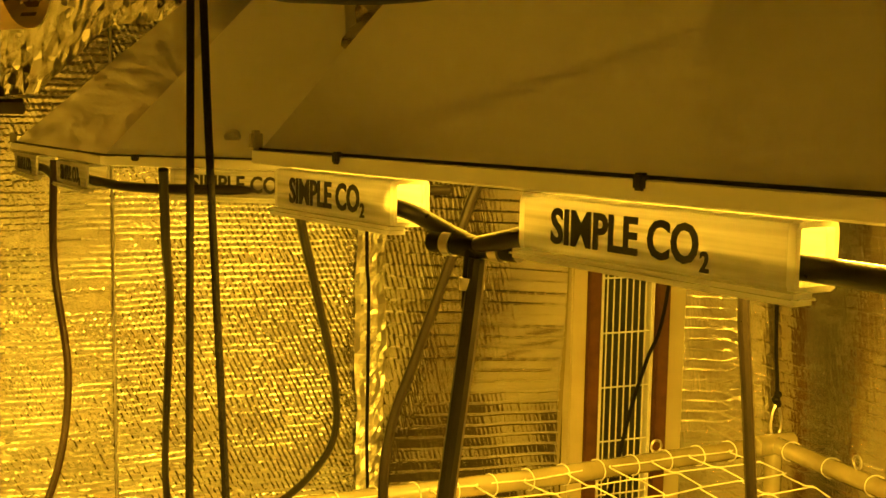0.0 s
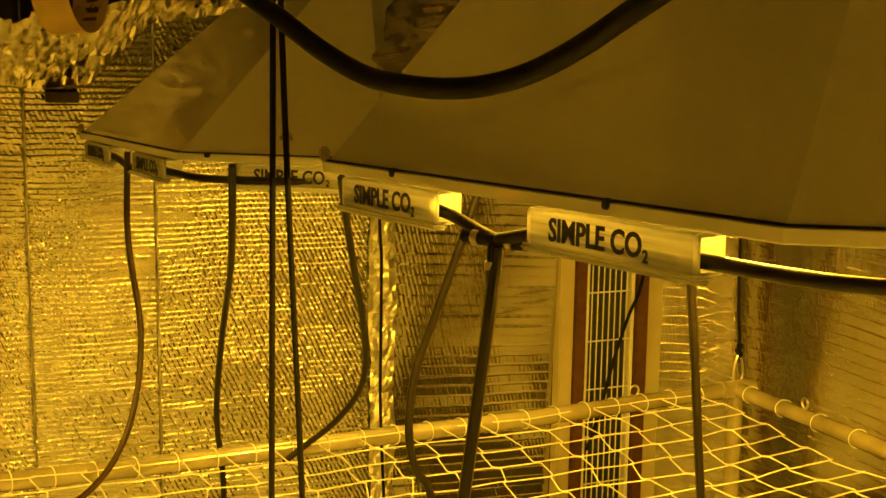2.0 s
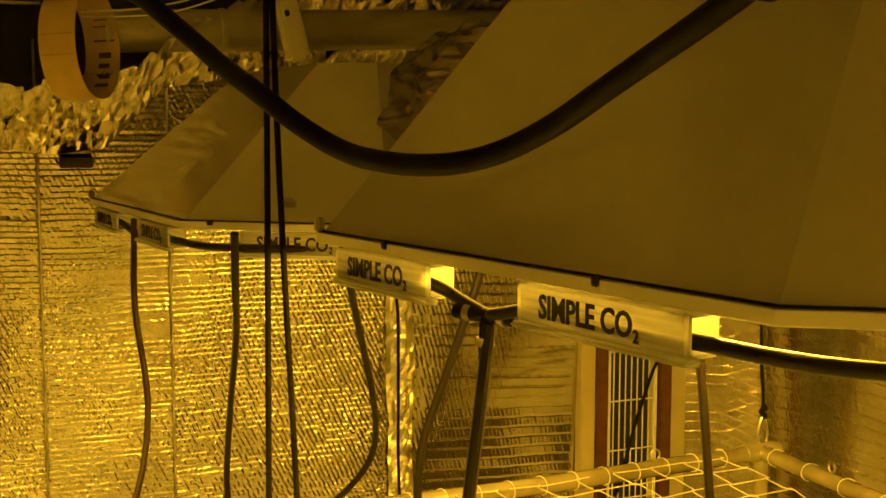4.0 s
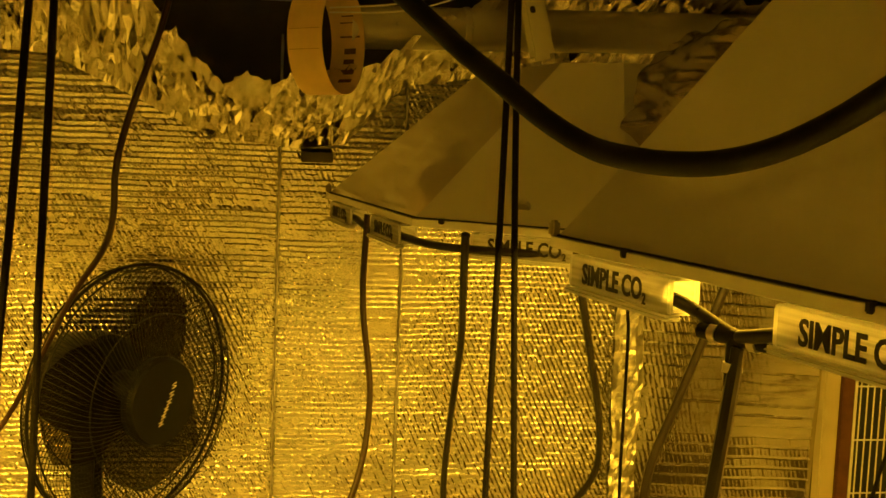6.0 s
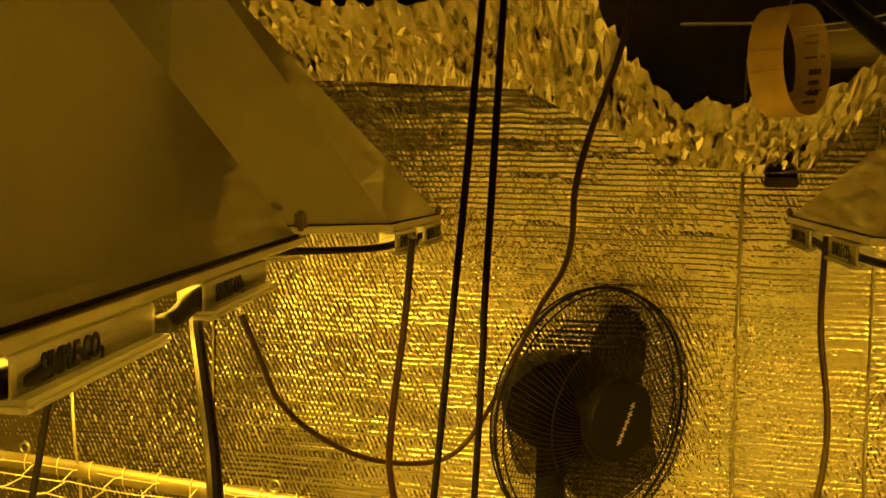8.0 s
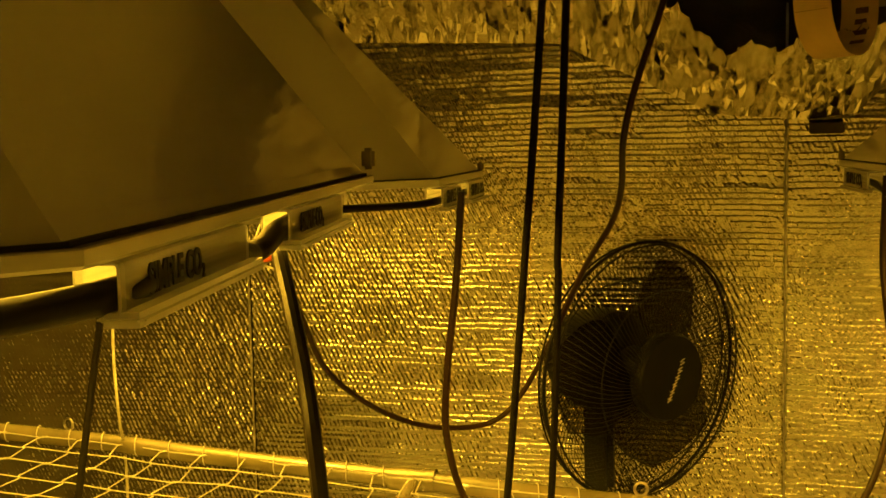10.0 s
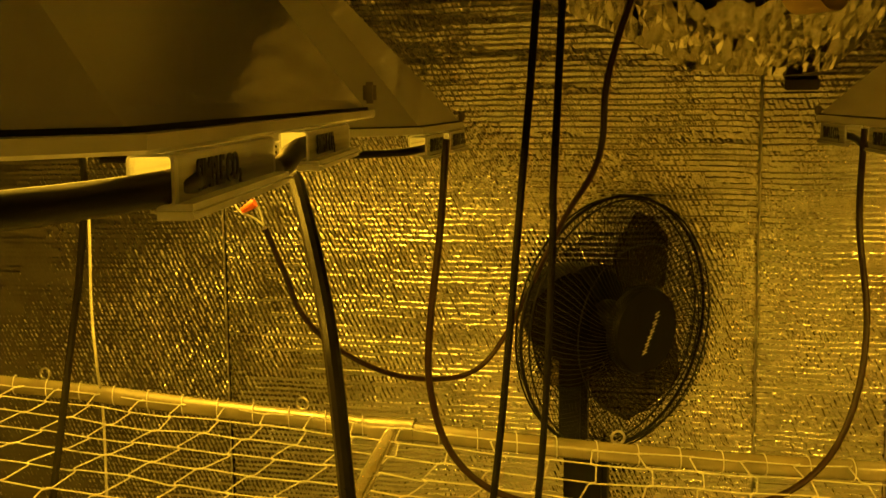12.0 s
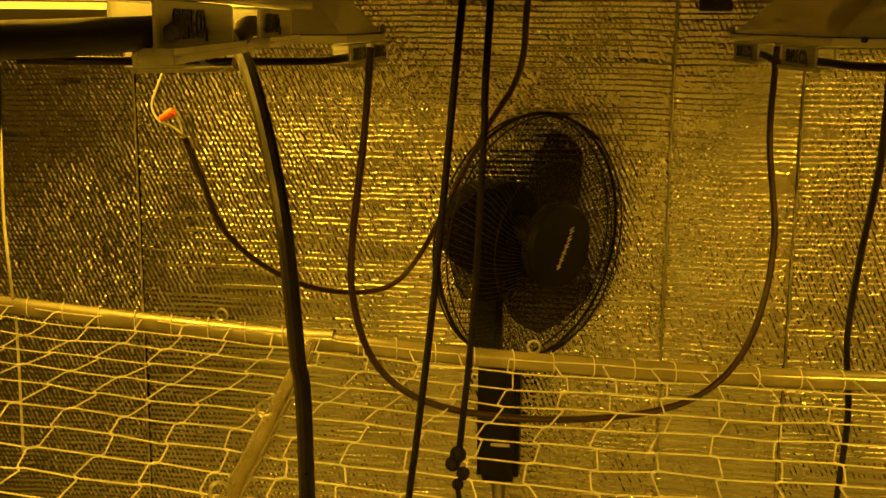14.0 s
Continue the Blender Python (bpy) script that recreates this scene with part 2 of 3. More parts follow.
# side wall out of view, grey so the left foil reflects less light
plain("wall_left", (0.1, depth, TOP_Z), (LEFT_X - 0.05, mid_y, TOP_Z / 2), DIM_WALL, "unseen side wall, grey to dim the left foil")
# wall behind the camera, added white and close to bounce light forward
plain("wall_near", (width + 0.4, 0.1, TOP_Z), (mid_x, NEAR_Y - 0.05, TOP_Z / 2), BOUNCE_WHITE, "unseen near wall, white and set close for bounce")

ROW, BUBBLE = 0.0098, 0.0092


def foil_panel(parent, along, low, high, place, seed, skew=0.0, row=ROW, bubble=BUBBLE, rough=1.0, dz=0.0017, dx=0.0022, bulge=0.008, label="", cap=0, lean=0.0):
    """A sheet of bubble foil: rows of bubbles between welded grooves. along: its two ends; place(s, off, z) lays it into the room."""
    s0, s1 = along
    rng = np.random.RandomState(seed)
    knots = rng.rand(600, 700)
    shift = rng.rand(600)

    def lay(u, v):
        s = s0 + (s1 - s0) * u
        z = low + ((np.minimum(high, lerp_points(s, EDGE_LOW) + cap) if cap else high) - low) * v
        wob = 0.006 * value_noise(s * 4, z * 3, seed) + 0.0025 * value_noise(s * 17, z * 9, seed + 1)
        line = (z + wob + skew * (s - s0)) / row + 40
        rib = np.floor(line).astype(int) % 600
        f = line - np.floor(line)
        # rows lap like shingles with a thin weld line between, stronger and weaker along the wall
        edge = np.minimum(f, 1 - f)
        force = np.clip(0.65 + 1.3 * value_noise(s * 6 + 31 * shift[rib], rib * 0.83, seed + 5), 0.1, 1.3)
        lap = (ROW / row) * (f - 0.5) * (0.0024 * force + 0.0034 * value_noise(s * 9 + 57 * shift[(rib * 3) % 600], rib * 0.9, seed + 6))
        ridge = 0.0014 * np.clip(1 - edge * row / (0.2 * ROW), 0, 1) * force
        # slanting bubbles, each a little different
        b = (s - s0) / bubble + 0.5 * (rib % 2) + 0.6 * f + 0.2 * shift[rib] + 0.25 * value_noise(s * 25, z * 25, seed + 7)
        cell = np.floor(b).astype(int) % 600
        g = b - np.floor(b)
        fullness = rough * np.clip(0.74 + 1.2 * value_noise(s * 3.5, z * 3.5, seed + 2) + 0.8 * value_noise(s * 14, z * 20, seed + 8), 0.2, 1.3)
        dome = (1 - np.abs(2 * g - 1)) * np.clip(1 - (2 * f - 1) ** 4, 0, 1) * (0.5 + knots[rib, cell])
        tilt = (knots[cell, rib] - 0.5) * (g - 0.5) + (knots[(rib * 7 + cell) % 600, cell] - 0.5) * (f - 0.5) * 1.2
        off = lap + ridge + fullness * (0.0021 * dome + 0.0024 * tilt)
        off += lean * (s - 0.122) + bulge * value_noise(s * 2.6, z * 2.2, seed + 3) + 0.3 * bulge * value_noise(s * 8, z * 7, seed + 4)
        return place(s, off, z)

    nu, nv = int((s1 - s0) / dx) + 2, int((high - low) / dz) + 2
    mesh = grid_mesh("foil_panel", nu, nv, lay)
    return link("foil_panel", mesh, FOIL, parent, label)


def on_back(s, off, z):
    return s, WALL_Y - 0.012 - off, z


def on_right(s, off, z):
    return RIGHT_X - 0.012 - off, WALL_Y - s, z


LOW = 0.62
EDGE_LOW = [(-1.8, 1.815), (-0.62, 1.802), (-0.27, 1.787), (-0.135, 1.724), (0.0, 1.657), (0.146, 1.643), (0.23, 1.653), (0.34, 1.76), (0.6, 1.8), (1.6, 1.8)]
for n, (a, b, top, skew) in enumerate([(LEFT_X, -0.882, 1.86, -0.02), (-0.878, 0.118, 1.86, 0.0), (0.122, 0.340, 1.84, 0.0), (0.344, 0.756, 1.84, -0.005), (0.800, 1.176, 1.84, 0.06), (1.434, RIGHT_X + 0.012, 1.84, 0.10)]):
    foil_panel(wall_back, (a, b), LOW, top, on_back, 10 + n, skew, row=0.021 if n > 3 else ROW, rough=0.16 if n > 3 else 1.0, bulge=0.03 if n == 4 else 0.012 if n == 0 else 0.008, cap=0.02 if n in (2, 3) else 0.05, lean=0.015 if n in (2, 3) else 0.0)
foil_panel(wall_right, (0.004, 1.75), LOW, 1.84, on_right, 31, 0.03, row=0.022, rough=0.14, bulge=0.008, dx=0.0035)


def crumple(u, v, seed, cells=9.0, octaves=4, fade=0.6):
    """Sharp crumples of foil, about -1..1."""
    out, amp = 0, 1.0
    for k in range(octaves):
        q = value_noise(u * cells + 3 * value_noise(u * 2, v * 2, seed + 9), v * cells, seed + k)
        out, amp, cells = out + amp * (np.abs(q) * 2.6 - 0.6), amp * fade, cells * 2.1
    return out


# vertical crumpled tape that closes the foil's seam
link("seam_tape", grid_mesh("seam_tape", 9, 150, lambda u, v: (0.752 + 0.052 * u + 0.006 * value_noise(v * 20, u, 5), WALL_Y - 0.032 - 0.012 * np.sin(math.pi * u) - 0.009 * crumple(u * 0.3, v * 3, 6, 12), LOW + (1.84 - LOW) * v), flat=True), TAPE, wall_back, "crumpled foil tape over the seam")
for x in (-0.880, 0.120, 0.342):
    link("seam_strip", grid_mesh("seam_strip", 5, 300, lambda u, v, x=x: (x - 0.0022 + 0.0044 * u + 0.0012 * value_noise(v * 40, u, 3), WALL_Y - 0.019 - max(0, x - 0.122) * 0.015 - 0.003 * np.sin(math.pi * u) - 0.002 * value_noise(v * 150, u * 3, 8), LOW + (1.84 - LOW) * v), flat=True), TAPE, wall_back)

# crumpled loose foil along the top of the wall
EDGE_HIGH = [(-1.8, 1.935), (-0.3, 1.935), (-0.13, 1.905), (-0.06, 1.83), (0.02, 1.765), (0.13, 1.775), (0.25, 1.80), (0.34, 1.86), (0.6, 1.93), (1.6, 1.93)]


def drape(u, v):
    rng = np.random.RandomState(77)
    jit = rng.rand(3, *u.shape) - 0.5
    x = -1.74 + 3.28 * u
    lo, hi = lerp_points(x, EDGE_LOW), lerp_points(x, EDGE_HIGH)
    hem = np.clip(v * 5, 0, 1)
    swell = 0.6 + 1.1 * (value_noise(x * 4.3, v * 1.3, 48) + 0.5)
    fold = swell * (np.abs(((x * 21 + 2.2 * value_noise(x * 6, v * 2, 44) + 0.5 * v) % 1) * 2 - 1) - 0.5)
    fine = np.abs(((x * 52 + 1.5 * value_noise(x * 11, v * 3, 46) - 0.8 * v) % 1) * 2 - 1) - 0.5
    y = WALL_Y - 0.036 - 0.24 * v**1.2 - hem * (0.045 * fold * (1.1 - 0.4 * v) + 0.016 * fine + 0.017 * jit[0])
    z = lo + (hi - lo) * v + 0.05 * value_noise(x * 7, v * 2, 43) * v + 0.010 * jit[1] * hem + 0.014 * fold * v * hem
    return x + 0.007 * jit[2] * hem, np.minimum(y, WALL_Y - 0.024), z


tagged(link("loose_foil", grid_mesh("loose_foil", 470, 10, drape, flat=True), CRINKLE), "crumpled loose reflective foil along the top of the wall", "foil", "", "structure")

# ---- the heater grille in the wall ----
vent = thing("wall_grille", pose(1.303, WALL_Y - 0.02, 0), "tall wall grille of white wires between red wood strips", "grille")
VB, VT = 0.55, 1.62
for x, w, d, mat, nm, lb in ((-0.109, 0.033, 0.03, CREAM, "outer_trim", "cream painted trim"), (0.110, 0.039, 0.03, CREAM, "outer_trim", "cream painted trim"), (-0.0785, 0.027, 0.036, WOOD, "wood_strip", "red-brown stained wood strip"), (0.0755, 0.029, 0.036, WOOD, "wood_strip", "red-brown stained wood strip"), (-0.0595, 0.009, 0.030, GRILLE, "side_rail", "white enamelled side rail"), (0.0545, 0.008, 0.030, GRILLE, "side_rail", "white enamelled side rail")):
    part(nm, box_bm(w, d, VT - VB, (x, -d / 2 + 0.015, (VT + VB) / 2), 0.0025), mat, vent, lb)
part("coil_back", box_bm(0.106, 0.01, VT - VB, (-0.0025, 0.012, (VT + VB) / 2)), COIL, vent, "dark finned coil")
for k in range(7):
    x = -0.0455 + 0.0143 * k
    part("wire", sweep([Vector((x, -0.008, VB)), Vector((x, -0.008, VT))], 0.0016, 6), GRILLE, vent)
for k in range(9):
    z = 0.685 + 0.107 * k
    part("cross_wire", sweep([Vector((-0.055, -0.0105, z)), Vector((0.050, -0.0105, z))], 0.0019, 6), GRILLE, vent)

# ---- the hoods ----


def octagon(hx, hy, c, z):
    return [Vector((x, y, z)) for x, y in ((-hx, -hy + c), (-hx, hy - c), (-hx + c, hy), (hx - c, hy), (hx, hy - c), (hx, -hy + c), (hx - c, -hy), (-hx + c, -hy))]


def loft(loops, bm=None, cap_first=False, cap_last=False):
    bm = bm or bmesh.new()
    rows = [[bm.verts.new(p) for p in loop] for loop in loops]
    for r0, r1 in zip(rows, rows[1:]):
        for j in range(len(r0)):
            k = (j + 1) % len(r0)
            bm.faces.new((r0[j], r0[k], r1[k], r1[j]))
    if cap_first:
        bm.faces.new(rows[0][::-1])
    if cap_last:
        bm.faces.new(rows[-1])
    return bm


def inset(hx, hy, c, d, z):
    return octagon(hx - d, hy - d, c - 0.586 * d, z)


def lettering(body, size, mat, parent, m, name="lettering"):
    curve = bpy.data.curves.new(name, "FONT")
    curve.body, curve.size, curve.extrude, curve.resolution_u = body, size, 0.0003, 3
    curve.offset = 0.024 * size
    tmp = bpy.data.objects.new(name, curve)
    scene.collection.objects.link(tmp)
    mesh = bpy.data.meshes.new_from_object(tmp.evaluated_get(bpy.context.evaluated_depsgraph_get()))
    bpy.data.objects.remove(tmp)
    mesh.transform(m)
    mesh.name = name
    return link(name, mesh, mat, parent)


def channel(length, letters, k, m, label="clear acrylic gas channel clipped under a hood"):
    """A square clear channel along local x, letters on its -y face. Its top is z = 0."""
    ob = thing("gas_channel", m, label, "gas channel", "clear channels under the hoods")
    h, w, t, r = 0.0245 * k, 0.022 * k, 0.0022, 0.003 * k

    def ring(x, e):
        pts = []
        for cx, cz, a0 in ((w / 2 - r, -r, 0), (-w / 2 + r, -r, 90), (-w / 2 + r, -h + r, 180), (w / 2 - r, -h + r, 270)):
            for a in (0, 45, 90):
                q = radians(a0 + a)
                rr = max(r - e, 0.0008)
                pts.append(Vector((x, cx + rr * math.cos(q), cz + rr * math.sin(q))))
        return pts

    e = length / 2 - 0.0035
    part("channel_body", loft([ring(-e, t), ring(-e, 0), ring(e, 0), ring(e, t), ring(-e, t)]), ACRYLIC, ob)
    for x0, x1 in ((-length / 2, -e), (e, length / 2)):
        part("end_rim", loft([ring(x0, t), ring(x0, 0), ring(x1, 0), ring(x1, t), ring(x0, t)]), ACRYLIC_EDGE, ob, "bright frosted end edge")
    bm = box_bm(length + 0.006, 0.013, 0.0042, (0.002, -w / 2 + 0.0005, -h - 0.0012), 0.0018)
    part("bottom_flange", bm, ACRYLIC_EDGE, ob, "bright lower flange")
    if letters:
        q = Matrix.Translation((-length * 0.35, -w / 2 - 0.0006, -0.0190 * k)) @ Matrix.Rotation(radians(90), 4, "X") @ Matrix.Diagonal((0.86 * k, k, 1, 1))
        first = lettering("SIMPLE CO", 0.0205, INK, ob, q)
        end = max(v.co.x for v in first.data.vertices) + 0.001
        q = Matrix.Translation((end, -w / 2 - 0.0006, -0.0215 * k)) @ Matrix.Rotation(radians(90), 4, "X") @ Matrix.Diagonal((0.86 * k, k, 1, 1))
        lettering("2", 0.0105, INK, ob, q, "subscript")
    return ob


def hood(mid, length, chamfer, half, label, run, rise, spots, front_channel, lip_z, turned, k=1.0, clips=(), corner_clips=(), bulb=(0.0, 0.0, 0.11), watts=LAMP_WATTS):
    """A reflector hood whose aisle edge has its middle at mid; local -x faces the aisle for half > 0, +x for half < 0."""
    side = 1 if half > 0 else -1
    hx, c = abs(half), chamfer
    hy = length / 2 + c
    turn = Matrix.Rotation(radians(turned), 4, "Z")
    centre = Vector((mid[0], mid[1], 0)) + turn @ Vector((half, 0, 0))
    m = Matrix.Translation((centre.x, centre.y, lip_z)) @ turn
    ob = thing("reflector_hood", m, label, "reflector hood", "reflector hoods")
    # shell: outside, deck and lining in one skin
    bm = loft([inset(hx, hy, c, 0.006, 0.0090 * k + 0.0013), inset(hx, hy, c, 0.010, 0.0090 * k + 0.006), inset(hx, hy, c, run, rise), inset(hx, hy, c, run + 0.004, rise + 0.004)], cap_last=True)
    part("shell", bm, PAINT, ob, smooth=False)
    bm = loft([inset(hx, hy, c, 0.010, 0.0090 * k + 0.0013), inset(hx, hy, c, run + 0.004, rise - 0.004)], cap_last=True)
    part("lining", bm, PAINT_IN, ob, "bright reflective lining", smooth=False)
    bm = loft([inset(hx, hy, c, 0.014, 0.0), inset(hx, hy, c, 0.001, 0.0), inset(hx, hy, c, 0.0, 0.001), inset(hx, hy, c, 0.0, 0.0083 * k), inset(hx, hy, c, 0.001, 0.0090 * k), inset(hx, hy, c, 0.014, 0.0090 * k), inset(hx, hy, c, 0.014, 0.0)])
    part("lip", bm, PAINT, ob, "white flanged rim", smooth=False)
    bm = loft([inset(hx, hy, c, 0.012, 0.0091 * k), inset(hx, hy, c, 0.004, 0.0091 * k), inset(hx, hy, c, 0.004, 0.0090 * k + 0.0014), inset(hx, hy, c, 0.012, 0.0090 * k + 0.0014)])
    part("gasket", bm, GASKET, ob, "dark gasket line", smooth=False)
    # clips on the rim
    a = -side * hx
    for y in clips:
        part("clip", box_bm(0.005, 0.0055, 0.007, (a, y, 0.0080 * k), 0.001), GASKET, ob, "small dark clip")
    for g in corner_clips:
        q = Matrix.Rotation(math.atan2(1.0, -side), 4, "Z")
        part("clip", box_bm(0.006, 0.009, 0.006, (-side * (hx - c * g), -(hy - c * (1 - g)), 0.0080 * k), 0.001, turn=q), GASKET, ob, "small dark clip")
    for sx in (-1, 1):
        for sy in (-1, 1):
            t = Matrix.Translation((sx * (hx - c * 0.5 - 0.016), sy * (hy - c * 0.5 - 0.016), 0.030)) @ Matrix.Rotation(radians(-45), 4, Vector((-sy, sx, 0)))
            part("screw", lathe([(0.0, 0.004), (0.006, 0.003), (0.0075, 0.0), (0.0075, -0.004)][::-1], 14, m=t), STEEL, ob, "painted screw head")
            if sy > 0:
                part("corner_bracket", box_bm(0.008, 0.008, 0.013, (sx * (hx - 0.003), sy * (hy - c + 0.001), 0.0150), 0.002), BRACKET, ob, "dull brown corner bracket")
    # the lamp: arc tube on a socket
    part("arc_tube", lathe([(0.0, -0.11), (0.014, -0.10), (0.02, -0.06), (0.02, 0.06), (0.014, 0.10), (0.0, 0.11)], 16, m=Matrix.Translation(bulb) @ Matrix.Rotation(radians(90), 4, "X")), BULB, ob, "glowing sodium bulb").visible_shadow = False
    part("socket", lathe([(0.02, 0.0), (0.024, 0.01), (0.024, 0.07), (0.015, 0.075)], 16, m=Matrix.Translation((bulb[0], bulb[1] + 0.115, bulb[2])) @ Matrix.Rotation(radians(-90), 4, "X")), PAINT, ob, "white lamp socket")
    lamp_in_hood(m @ Matrix.Translation(bulb), watts)
    # channels: two on the aisle edge, one on each aisle-side chamfer
    for y, letters, long in ((spots[0], True, spots[3]), (spots[1], True, spots[2])):
        spin = Matrix.Rotation(radians(-90 if side > 0 else 90), 4, "Z")
        channel(long, letters, k, m @ Matrix.Translation((a + side * 0.008, y, -0.001)) @ spin)
    for sy in (-1,) if front_channel else ():
        # the chamfer's outward way is (-side, sy)
        ang = math.atan2(sy, -side) + radians(90)
        along = front_channel
        px, py = -side * (hx - c / 2), sy * (hy - c / 2)
        q = m @ Matrix.Translation((px, py, -0.001)) @ Matrix.Rotation(ang, 4, "Z") @ Matrix.Translation((side * along, 0.008, 0))
        channel(0.14, True, k, q)
    return m


MAT_A = hood((0.3469, 0.9125), 0.49, 0.175, 0.40, "white octagonal reflector hood with a plain sloping side", 0.15, 0.20, (-0.116, 0.135, 0.140, 0.150), 0.0, 1.5932, 11.5, clips=(-0.113, 0.131), bulb=(-0.15, -0.03, 0.075), watts=0.75 * LAMP_WATTS)
MAT_C = hood((0.2117, 1.7661), 0.473, 0.175, 0.40, "white octagonal reflector hood below crumpled foil, mirroring a card", 0.20, 0.19, (-0.125, 0.125, 0.138, 0.138), 0.02, 1.5757, 7.5, corner_clips=(0.15,), bulb=(-0.05, -0.10, 0.14), watts=0.07 * LAMP_WATTS)
MAT_D = hood((-0.2944, 1.70), 0.275, 0.20, -0.40, "white octagonal reflector hood beside two black cords", 0.29, 0.33, (-0.075, 0.075, 0.11, 0.11), 0.05, 1.5725, 2.0, corner_clips=(0.5,), bulb=(0.0, -0.05, 0.15), watts=0.38 * LAMP_WATTS)
MAT_E = hood((-0.1301, 0.725), 0.4435, 0.155, -0.40, "white octagonal reflector hood with a faint printed label", 0.15, 0.20, (-0.133, 0.06, 0.125, 0.125), 0.0, 1.6044, 9.5, 0.56, watts=0.9 * LAMP_WATTS)


# ---- hoses, cords and cables ----
def cord(name, points, radius, mat, label, category, group="", steps=6, sides=10):
    ob = part(name, sweep(glide(points, steps), radius, sides), mat)
    return tagged(ob, label, category, group)


cord("power_cable", [(0.068, 1.020, 2.120), (0.088, 1.010, 1.872), (0.118, 1.000, 1.792), (0.143, 1.000, 1.772), (0.166, 0.985, 1.750), (0.183, 0.945, 1.727), (0.197, 0.915, 1.711), (0.218, 0.890, 1.690), (0.237, 0.860, 1.675), (0.249, 0.820, 1.670), (0.264, 0.800, 1.669), (0.280, 0.785, 1.671), (0.296, 0.765, 1.678), (0.311, 0.740, 1.691), (0.323, 0.710, 1.708), (0.332, 0.680, 1.723), (0.336, 0.650, 1.735), (0.337, 0.620, 1.746), (0.339, 0.590, 1.760), (0.344, 0.550, 1.900), (0.344, 0.520, 2.120)], 0.0062, RUBBER, "thick black rubber power cable hanging in a loop", "cable", "", 8, 14)
cord("gas_hose", [(0.216, 1.75, 1.572), (0.214, 1.75, 1.457), (0.226, 1.74, 1.335), (0.212, 1.72, 1.235), (0.176, 1.70, 1.164), (0.112, 1.67, 1.125), (0.007, 1.63, 1.114), (-0.109, 1.58, 1.127), (-0.2, 1.54, 1.158), (-0.251, 1.52, 1.21), (-0.271, 1.505, 1.288), (-0.269, 1.5, 1.362), (-0.256, 1.5, 1.471), (-0.248, 1.5, 1.57)], 0.0042, GLARE_CORD, "black vinyl hose hanging in a long loop between hoods", "hose", "black gas hoses")
cord("gas_hose", [(0.289, 1.46, 1.575), (0.297, 1.5, 1.503), (0.316, 1.6, 1.433), (0.336, 1.75, 1.313), (0.345, 1.83, 1.211), (0.349, 1.85, 1.153), (0.357, 1.85, 1.06), (0.36, 1.9, 0.9)], 0.0045, HOSE, "black vinyl hose hanging down from a hood", "hose", "black gas hoses")
cord("gas_hose", [(0.376, 1.34, 1.57), (0.4, 1.4, 1.524), (0.444, 1.5, 1.443), (0.492, 1.6, 1.334), (0.509, 1.66, 1.256), (0.489, 1.7, 1.199), (0.453, 1.73, 1.157), (0.42, 1.74, 1.13)], 0.0045, HOSE, "black vinyl hose curving down to the net frame", "hose", "black gas hoses")
cord("gas_hose", [(0.59, 1.42, 1.59), (0.571, 1.42, 1.549), (0.545, 1.42, 1.477), (0.516, 1.42, 1.399), (0.492, 1.42, 1.333), (0.485, 1.42, 1.265), (0.494, 1.42, 1.216), (0.516, 1.42, 1.171), (0.53, 1.42, 1.0)], 0.0050, HOSE, "black vinyl hose hanging behind the hood", "hose", "black gas hoses")
cord("gas_pipe", [(0.354, 0.92, 1.558), (0.352, 0.92, 1.537), (0.345, 0.915, 1.499), (0.328, 0.91, 1.387), (0.316, 0.91, 1.298), (0.303, 0.91, 1.10)], 0.0046, HOSE, "stiff black supply pipe hanging from the tee", "pipe")
cord("gas_pipe", [(0.606, 1.05, 1.58), (0.609, 1.05, 1.502), (0.615, 1.05, 1.445), (0.631, 1.05, 1.293), (0.643, 1.05, 1.198), (0.65, 1.05, 1.0)], 0.0042, HOSE, "glossy black pipe hanging below a hood", "pipe")
cord("gas_hose", [(-0.158, 0.775, 1.578), (-0.144, 0.74, 1.581), (-0.131, 0.72, 1.56), (-0.122, 0.71, 1.533), (-0.115, 0.7, 1.507), (-0.111, 0.7, 1.459), (-0.108, 0.7, 1.419), (-0.105, 0.7, 1.2)], 0.0036, HOSE, "black vinyl hose falling from the channel", "hose", "black gas hoses")
cord("gas_hose", [(-0.7, 1.5, 1.6), (-0.687, 1.5, 1.528), (-0.7, 1.5, 1.413), (-0.713, 1.5, 1.344), (-0.719, 1.45, 1.162), (-0.71, 1.4, 1.05)], 0.0046, HOSE, "black vinyl hose hanging over the net", "hose", "black gas hoses")
cord("thin_string", [(-0.812, 1.72, 1.6), (-0.812, 1.72, 1.441), (-0.815, 1.72, 1.329), (-0.811, 1.72, 1.239), (-0.851, 1.8, 1.141), (-0.853, 1.8, 0.95)], 0.0022, TWINE, "thin pale string hanging to the net frame", "string")
cord("fan_cord", [(-0.031, 1.72, 2.1), (-0.031, 1.72, 1.886), (-0.039, 1.72, 1.808), (-0.079, 1.72, 1.686), (-0.094, 1.72, 1.621), (-0.1, 1.75, 1.56), (-0.118, 1.8, 1.512), (-0.167, 1.9, 1.441), (-0.235, 2.03, 1.318), (-0.286, 2.05, 1.225), (-0.325, 2.03, 1.182), (-0.376, 2.0, 1.173), (-0.433, 1.92, 1.198), (-0.487, 1.85, 1.246), (-0.519, 1.78, 1.309), (-0.526, 1.72, 1.387), (-0.534, 1.68, 1.448)], 0.0042, GLARE_CORD, "long black power cord, wall glare painted in as brown, looping past the fan", "cord")
